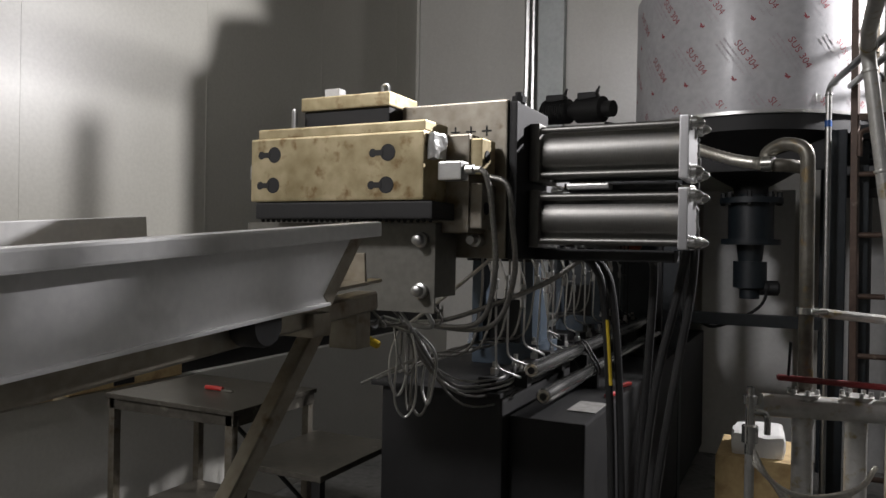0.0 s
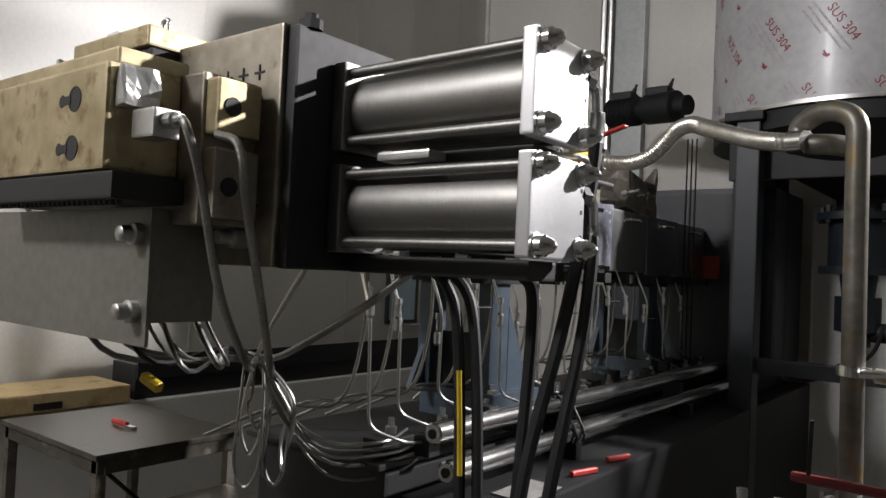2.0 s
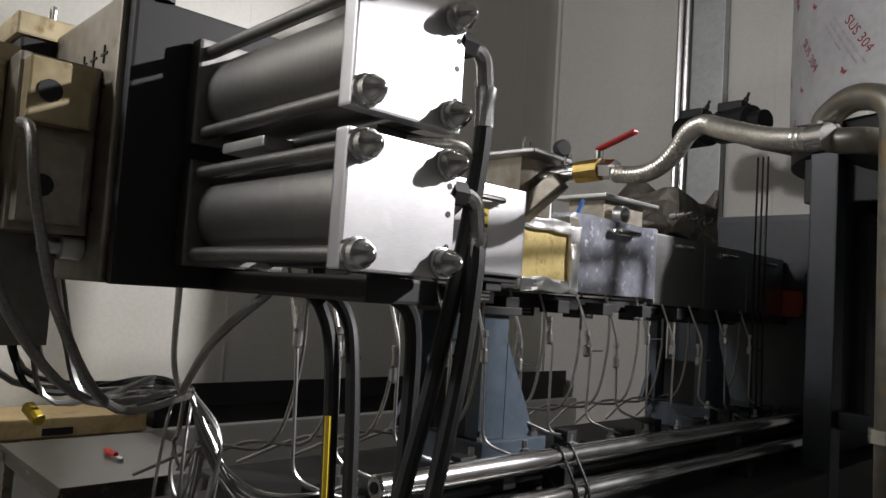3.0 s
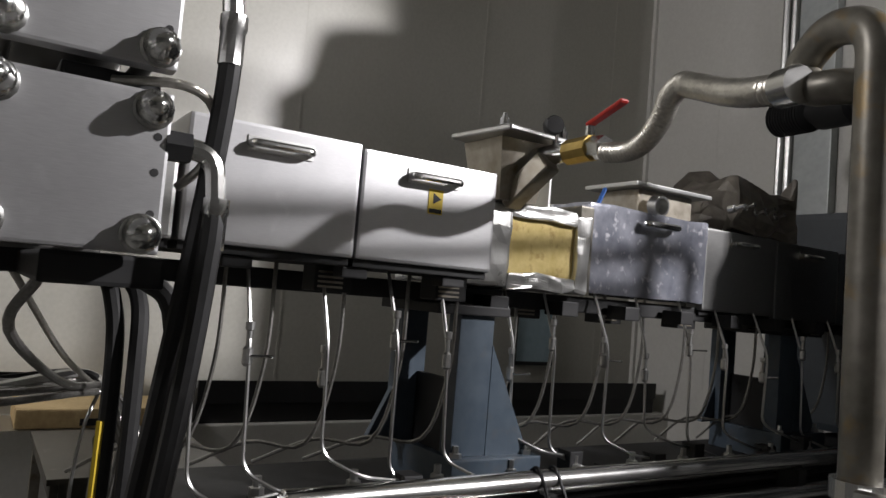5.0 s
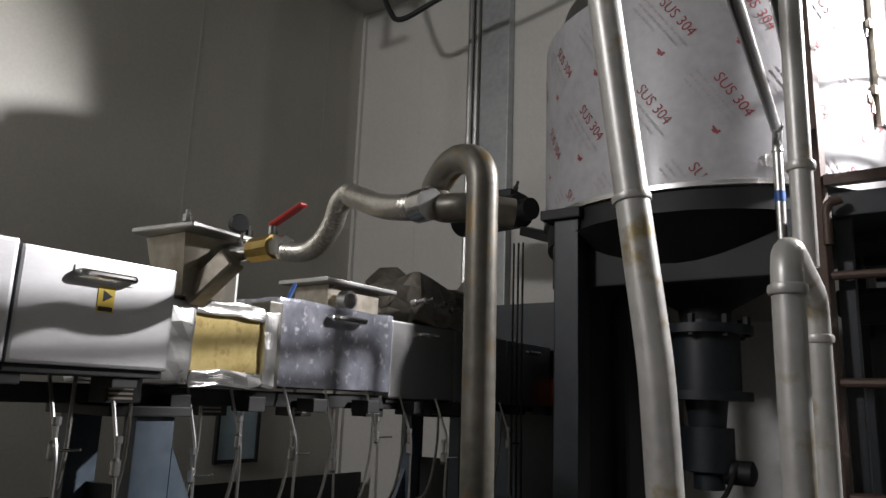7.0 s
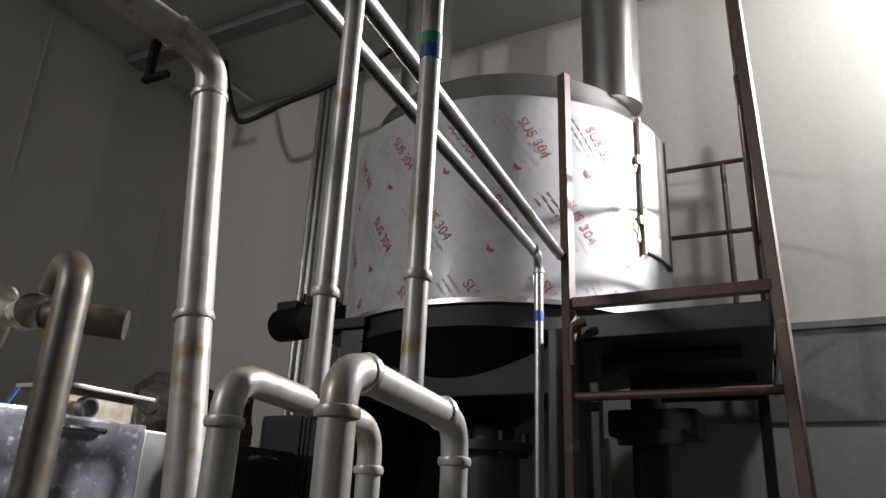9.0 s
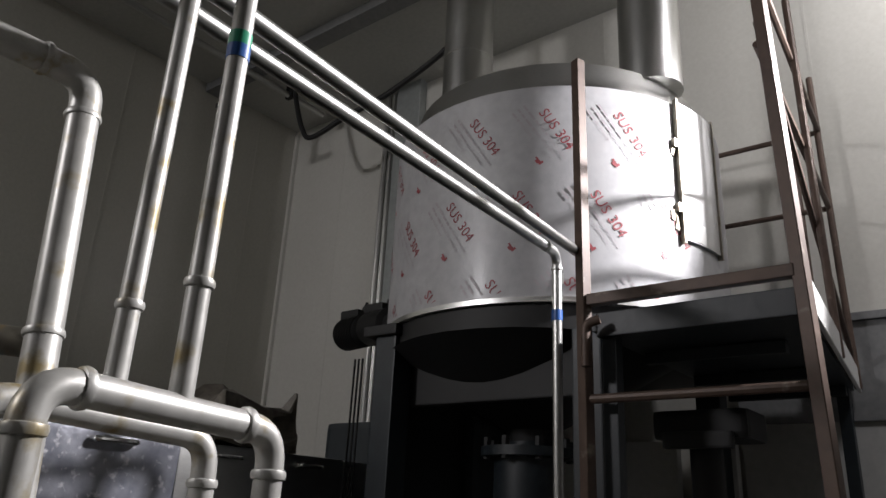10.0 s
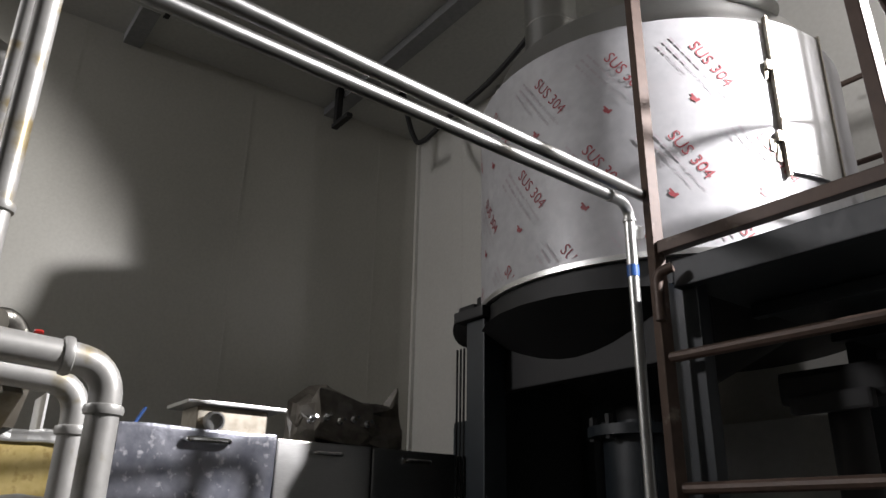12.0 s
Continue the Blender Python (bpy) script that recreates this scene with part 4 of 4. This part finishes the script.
# ---- tank on its frame ----
TX, TY, TR = -0.37, 4.43, 0.63
tank = thing("storage_tank", "round stainless tank in white printed protective film", "tank")
part("shell", turned((TX, TY, 2.0), (0, 0, 1), [(0, TR - 0.02), (0.0, TR), (0.72, TR), (0.74, TR - 0.03), (0.74, TR - 0.05)], 96), FILM, tank, "film-wrapped steel shell", True)
part("bottom_rim", turned((TX, TY, 1.985), (0, 0, 1), [(0, TR - 0.03), (0, TR + 0.006), (0.016, TR + 0.006), (0.016, TR)], 96), STEEL, tank, smooth=True)
part("neck_band", turned((TX, TY, 2.735), (0, 0, 1), [(0, TR - 0.03), (0.012, TR - 0.045), (0.12, TR - 0.07), (0.125, TR - 0.1), (0.13, 0.2)], 96), STEEL, tank, "bare steel neck band", True)


def on_tank(a, z, lift=0.0):
    """A place on the tank's shell: angle in degrees from -y towards +x, and height."""
    return Vector((TX + (TR + lift) * math.sin(radians(a)), TY - (TR + lift) * math.cos(radians(a)), z))


def shell_patch(a0, a1, z0, z1, lift, n=14):
    bm = bmesh.new()
    rows = [[bm.verts.new(on_tank(a0 + (a1 - a0) * i / n, z, d)) for i in range(n + 1)] for z, d in ((z0, 0.001), (z0, lift), (z1, lift), (z1, 0.001))]
    for r, s in zip(rows, rows[1:]):
        for i in range(n):
            bm.faces.new((r[i], r[i + 1], s[i + 1], s[i]))
    for i in (0, n):
        bm.faces.new([r[i] for r in rows])
    return bm


door = part("access_door", shell_patch(69, 88, 2.23, 2.725, 0.012), COVER, tank, "bare steel access door", True)
for a in (68.4, 88):
    part("edge_strip", shell_patch(a, a + 0.7, 2.215, 2.735, 0.018, 2), PLATE, door)
for z in (2.32, 2.55):
    part("hinge", shell_patch(67, 68.9, z, z + 0.03, 0.016, 3), PLATE, door)
part("label", shell_patch(71, 79, 2.235, 2.3, 0.0135, 4), WHITE, door)


def text_mesh(body, size):
    c = bpy.data.curves.new("lettering", "FONT")
    c.body, c.size, c.resolution_u = body, size, 3
    ob = bpy.data.objects.new("lettering", c)
    scene.collection.objects.link(ob)
    me = bpy.data.meshes.new_from_object(ob.evaluated_get(bpy.context.evaluated_depsgraph_get()))
    bpy.data.objects.remove(ob)
    return me


def text_block(body, length, at_u, at_v):
    """Lettering scaled to a length along u, as flat triangles."""
    bm = bmesh.new()
    me = text_mesh(body, 1.0)
    bm.from_mesh(me)
    bmesh.ops.triangulate(bm, faces=bm.faces[:])
    lo, hi = min(v.co.x for v in bm.verts), max(v.co.x for v in bm.verts)
    k = length / (hi - lo)
    for v in bm.verts:
        v.co = Vector(((v.co.x - lo) * k + at_u, v.co.y * k + at_v, 0))
    out = bpy.data.meshes.new("lettering")
    bm.to_mesh(out)
    bm.free()
    return out


grade = text_block("SUS 304", 0.165, 0.0, 0.0)
lines = [text_block("the protective", 0.1, 0.09, -0.026), text_block("days of products", 0.112, 0.05, -0.048), text_block("the factory", 0.078, -0.01, -0.07)]
bars = ((-0.055, 0.085, -0.026), (-0.055, 0.045, -0.048), (-0.055, -0.016, -0.07))


def print_block(a, z):
    """The printed film's repeated block: the steel grade, three lines of small print and a mark."""
    c, s = math.cos(radians(-56.5)), math.sin(radians(-56.5))

    def place(u, v):
        return on_tank(a + math.degrees((u * c - v * s) / TR), z + u * s + v * c, 0.0016)

    def wrapped(meshes, quads=()):
        bm = bmesh.new()
        for me in meshes:
            bm.from_mesh(me)
        for u0, u1, v0, v1 in quads:
            bm.faces.new([bm.verts.new((u, v, 0)) for u, v in ((u0, v0), (u1, v0), (u1, v1), (u0, v1))])
        for v in bm.verts:
            v.co = place(v.co.x, v.co.y)
        bmesh.ops.delete(bm, geom=[v for v in bm.verts if not 2.01 < v.co.z < 2.714], context="VERTS")
        return bm
    part("grade_lettering", wrapped([grade]), INK, tank)
    words = []
    for u0, u1, v in bars:
        u = u0
        while u < u1 - 0.006:
            w = min(random.uniform(0.012, 0.035), u1 - u)
            words.append((u, u + w, v, v + 0.008))
            u += w + 0.006
    part("small_print", wrapped(lines, words), INKG, tank)
    part("print_mark", wrapped([], [(0.136, 0.15, -0.104, -0.09), (0.15, 0.158, -0.1, -0.084), (0.128, 0.137, -0.096, -0.09)]), INK, tank)


random.seed(3)
for row in range(-1, 3):
    for col in range(-3, 4):
        a = 3.2 - 7.6 * row + 22.0 * col
        if -90 < a < 64:
            print_block(a, 2.62 - 0.287 * row)
# scuffs where the film is torn beside the door
for a, z in ((66.5, 2.52), (65.2, 2.29), (66.5, 2.26), (30, 2.04)):
    bm = shell_patch(a, a + 2.2, z, z + 0.035, 0.004, 4)
    for v in bm.verts:
        v.co += 0.008 * Vector(noise.noise_vector(v.co * 70))
    part("torn_film", bm, PLATE if z > 2.2 else WHITE, tank, "torn edge of the film")

frame_ = thing("tank_frame", "dark teal steel frame carrying the tank", "frame")
ring = part("ring_beam", turned((TX, TY, 1.9), (0, 0, 1), [(0, TR - 0.12), (0, TR - 0.01), (0.084, TR - 0.01), (0.084, TR - 0.12)], 64), BLACK, frame_, smooth=True)
for x, y in ((0.04, 3.93), (-0.86, 4.9), (0.04, 4.9)):
    part("leg", box(x - 0.045, x + 0.045, y - 0.045, y + 0.045, 0, 1.9, 0.005), TEAL, frame_)
part("leg", box(-0.745, -0.655, 3.86, 3.95, 0, 1.945, 0.005), TEAL, frame_)
# black where the frame is teal, to deepen the shade under the tank
part("side_beam", box(-0.8, 0.08, 3.955, 3.995, 1.72, 1.88, 0.005), BLACK, frame_)
part("cross_beam", box(-0.65, -0.01, 3.9, 3.95, 0.94, 1.0, 0.004), TEAL, frame_)
# two added black sheets stand in for the shade inside the frame
part("back_shade", box(-0.9, -0.72, 4.62, 4.65, 0.9, 1.9, 0.004), BLACK, frame_)
part("side_shade", box(-0.8, -0.775, 4.02, 4.85, 0.3, 1.9, 0.004), BLACK, frame_)
part("capital", box(-0.79, -0.64, 3.84, 3.97, 1.946, 1.982, 0.006), BLACK, frame_)
fd = thing("feeder_drive", "black flanged coupling and motor hanging below the tank", "motor")
# cone widened and black, so it also fills in the tank's underside shade
part("cone", turned((-0.355, 4.25, 1.9), (0, 0, -1), [(0, 0.5), (0.2, 0.16), (0.24, 0.09), (0.3, 0.08)], 28), BLACK, fd, smooth=True)
part("coupling", turned((-0.35, 4.22, 1.62), (0, 0, -1), [(0, 0.07), (0.02, 0.07), (0.02, 0.16), (0.05, 0.16), (0.05, 0.115), (0.24, 0.115), (0.24, 0.15), (0.27, 0.15), (0.27, 0.07), (0.36, 0.06), (0.36, 0.085), (0.5, 0.085), (0.51, 0.05), (0.56, 0.05)], 24), TEAL, fd, smooth=True)
for a in range(8):
    part("bolt", turned((-0.35 + 0.14 * math.cos(a * 0.785), 4.22 + 0.14 * math.sin(a * 0.785), 1.63), (0, 0, -1), [(0, 0.014), (0.07, 0.014)], 6), BLACK, fd)
part("side_motor", turned((-0.3, 4.22, 1.12), (1, 0, 0), [(0, 0.04), (0.09, 0.04), (0.1, 0.02)], 14), BLACK, fd, smooth=True)
hose("motor_cable", [(-0.25, 4.2, 1.15), (-0.3, 4.1, 1.02), (-0.5, 4.0, 0.92), (-0.62, 3.95, 0.98)], 0.008, RUBBER, "thin black motor cable below the tank", sides=8)
for x0, x1 in ((-0.68, -0.14), (0.0, 0.088)):
    e = thing("white_panel", "off-white sheet panel behind the tank frame", "panel", "sheet panels")
    part("sheet", box(x0, x1, Y1 - 0.1, Y1 - 0.055, 0, 1.7, 0.004), WHITE, e)
    part("edge_fold", box(x0, x0 + 0.012, Y1 - 0.104, Y1 - 0.1, 0, 1.7, 0.001), WHITE, e)
for x, y in ((-0.733, 4.3), (0.117, 4.28)):
    e = thing("exhaust_duct", "large bright steel exhaust duct rising to the ceiling", "duct", "exhaust ducts")
    part("run", turned((x, y, 2.84), (0, 0, 1), [(0, 0.11), (ZC - 2.84, 0.11)], 32), STEEL, e, smooth=True)
    part("seam_band", turned((x, y, 3.3), (0, 0, 1), [(0, 0.11), (0.003, 0.113), (0.012, 0.113), (0.015, 0.11)], 32), STEEL, e, smooth=True)
mb = thing("geared_motor", "small black finned geared motor bracketed to the tank frame", "motor")
ma, mv = Vector((-1.64, 4.57, 2.2)), Vector((0.5, -0.16, -0.03)).normalized()
part("motor_body", turned(ma, mv, [(0, 0.05), (0.012, 0.072), (0.2, 0.072), (0.212, 0.045), (0.26, 0.045)], 20), BLACK, mb, smooth=True)
part("gear_body", turned(ma + mv * 0.26, mv, [(0, 0.05), (0.01, 0.08), (0.19, 0.08), (0.2, 0.05), (0.26, 0.05)], 20), BLACK, mb, smooth=True)
for k in range(11):
    part("fin", turned(ma + mv * (0.02 + 0.017 * k), mv, [(0, 0.08), (0.005, 0.08)], 20), BLACK, mb)
for d in (0.1, 0.34):
    p = ma + mv * d
    part("terminal_cap", box(p.x - 0.06, p.x + 0.06, p.y - 0.05, p.y + 0.05, p.z + 0.06, p.z + 0.105, 0.012), BLACK, mb)
    part("cable_gland", turned((p.x + 0.05, p.y, p.z + 0.1), (0.4, 0, 1), [(0, 0.012), (0.025, 0.012), (0.026, 0.007), (0.05, 0.007)], 8), RUBBER, mb)
part("bracket", beam(ma + mv * 0.48 - Vector((0, 0, 0.1)), (-0.85, 4.12, 1.94), 0.05, 0.04), BLACK, mb)
for x in (-0.98, -0.96, -1.0):
    hose("thin_lead", [(x, 4.02, 1.92), (x, 4.02, 1.4), (x, 4.03, 0.9)], 0.004, RUBBER, "thin hanging control lead", "control leads", sides=6)
for x in (-0.99, -0.955, -0.93):
    hose("conduit", [(x, 4.6, 2.0), (x, 4.6, 3.0), (x, 4.6, ZC)], 0.008, STEEL, "thin steel conduit beside the tank", "tank conduits", sides=8)
pm = thing("pump_motor", "black motor on a column below the platform", "motor")
part("body", box(0.05, 0.34, 4.3, 4.5, 1.63, 1.72, 0.02), BLACK, pm)
part("terminal_box", box(0.09, 0.3, 4.27, 4.3, 1.6, 1.65, 0.008), BLACK, pm)
part("column", tube([(0.18, 4.4, 0), (0.18, 4.4, 1.63)], 0.05, 16), BLACK, pm, smooth=True)

# ---- ladder and platform ----
lad = thing("ladder", "brown painted steel ladder with round rungs", "ladder")
part("stile", beam((0.125, 3.74, 0), (0.1, 3.75, 2.68), 0.03, 0.03), BROWN, lad)
part("stile", beam((0.695, 3.74, 0.0), (0.592, 3.76, 3.62), 0.032, 0.03), BROWN, lad)
for z in (0.3, 0.58, 0.85, 1.12, 1.397, 1.672):
    part("rung", tube([(0.12, 3.75, z), (0.655, 3.755, z + 0.003)], 0.0125, 10), BROWN, lad, smooth=True)
plat = thing("platform", "grey steel access platform with brown edge rail", "platform")
part("edge_rail", box(0.12, 0.63, 3.735, 3.765, 1.915, 1.945, 0.003), BROWN, plat)
part("front_channel", box(0.13, 0.62, 3.77, 3.8, 1.835, 1.9, 0.003), TEAL, plat)
bm = bmesh.new()
vs = [bm.verts.new((x, y, z)) for z in (1.86, 1.9) for x, y in ((0.1, 3.8), (0.625, 3.8), (0.515, 4.98), (0.1, 4.98))]
for f in ((3, 2, 1, 0), (4, 5, 6, 7), (0, 1, 5, 4), (1, 2, 6, 5), (2, 3, 7, 6), (3, 0, 4, 7)):
    bm.faces.new([vs[k] for k in f])
part("deck", bm, TEAL, plat)
for y in (4.1, 4.5, 4.85):
    part("deck_angle", box(0.12, 0.51, y, y + 0.03, 1.825, 1.859, 0.002), TEAL, plat)
part("edge_plate", beam((0.642, 3.78, 1.895), (0.53, 5.0, 1.895), 0.012, 0.08, 0.002), WHITE, plat, "pale painted edge plate")
part("post", box(0.47, 0.51, 4.9, 4.94, 0, 1.86, 0.003), TEAL, plat)
part("post", box(0.13, 0.17, 3.8, 3.84, 0, 1.86, 0.003), TEAL, plat)
gr = thing("guard_rail", "thin brown steel guard rail round the platform", "railing")
for x, y in ((0.585, 4.4), (0.535, 4.95)):
    part("upright", tube([(x, y, 1.86), (x - 0.02, y, 3.12)], 0.0125, 10), BROWN, gr, smooth=True)
part("upright", tube([(0.425, 4.97, 1.9), (0.418, 4.97, 2.885)], 0.012, 8), BROWN, gr, smooth=True)
for z in (2.55, 2.878):
    part("rail", tube([(0.06, 4.97, z + 0.006), (0.522, 4.965, z)], 0.011, 8), BROWN, gr, smooth=True)
    part("rail", tube([(0.522, 4.95, z), (0.6, 3.765, z)], 0.011, 8), BROWN, gr, smooth=True)
part("brace", tube([(0.53, 4.93, 1.98), (0.605, 3.77, 2.62)], 0.01, 8), BROWN, gr, smooth=True)

# thin water pipes from the ceiling to the ladder
tp = pipe("water_pipe", [(0.003, 3.795, 0.0), (0.0, 3.795, 2.075), (0.01, 3.76, 2.092), (0.203, 2.2, 2.0), (0.207, 2.15, 1.998), (0.207, 2.14, ZC)], 0.014, STEEL, "thin steel water pipe running down beside the ladder", 0.03, [((0.02, 3.7, 2.088), (0.12, -1, -0.05)), ((0.0, 3.795, 2.05), (0, 0, 1))], "water pipes")
part("blue_tape", turned((0.0, 3.795, 1.9), (0, 0, 1), [(0, 0.0155), (0.03, 0.0155)], 14), BLUETAPE, tp, "blue tape", True)
pipe("water_pipe", [(0.085, 3.75, 2.075), (0.268, 2.2, 2.0), (0.273, 2.15, 1.998), (0.273, 2.14, ZC)], 0.014, STEEL, "thin steel water pipe running to the ladder", 0.02, (), "water pipes")
pipe("water_pipe", [(0.16, 3.73, 1.87), (0.125, 3.72, 1.86), (0.125, 3.72, 1.75)], 0.012, BROWN, "short brown bent pipe end at the ladder", 0.02, (), "water pipes")

# ---- ceiling fittings ----
cbk = thing("ceiling_bracket", "dark steel hanger bracket at the wall top", "bracket")
part("hanger", box(-2.62, -2.58, 4.25, 4.29, 3.7, ZC, 0.003), BLACK, cbk)
part("foot", box(-2.64, -2.44, 4.25, 4.29, 3.67, 3.7, 0.003), BLACK, cbk)
hose("hanging_cable", [(-2.36, 4.6, ZC), (-2.31, 4.6, 3.78), (-2.22, 4.6, 3.56), (-2.12, 4.6, 3.47), (-1.84, 4.6, 3.52), (-1.45, 4.6, 3.58), (-1.0, 4.55, 3.7), (-0.95, 4.55, ZC)], 0.016, RUBBER, "black cable hanging in a loop below the ceiling")
for y in (3.0, 4.3):
    e = thing("ceiling_beam", "grey steel ceiling beam", "beam", "ceiling beams")
    part("flange", box(X0, X1, y, y + 0.1, ZC - 0.06, ZC - 0.002, 0.003), WALLD, e)
cd = thing("ceiling_conduit", "grey conduit run under the ceiling", "conduit")
part("run", tube([(-2.4, -2.0, ZC - 0.09), (-2.4, 4.9, ZC - 0.09)], 0.02, 10), STEEL, cd, smooth=True)
for y in (0.0, 1.5, 3.1, 4.6):
    part("clip", box(-2.43, -2.37, y, y + 0.03, ZC - 0.11, ZC, 0.002), BLACK, cd)
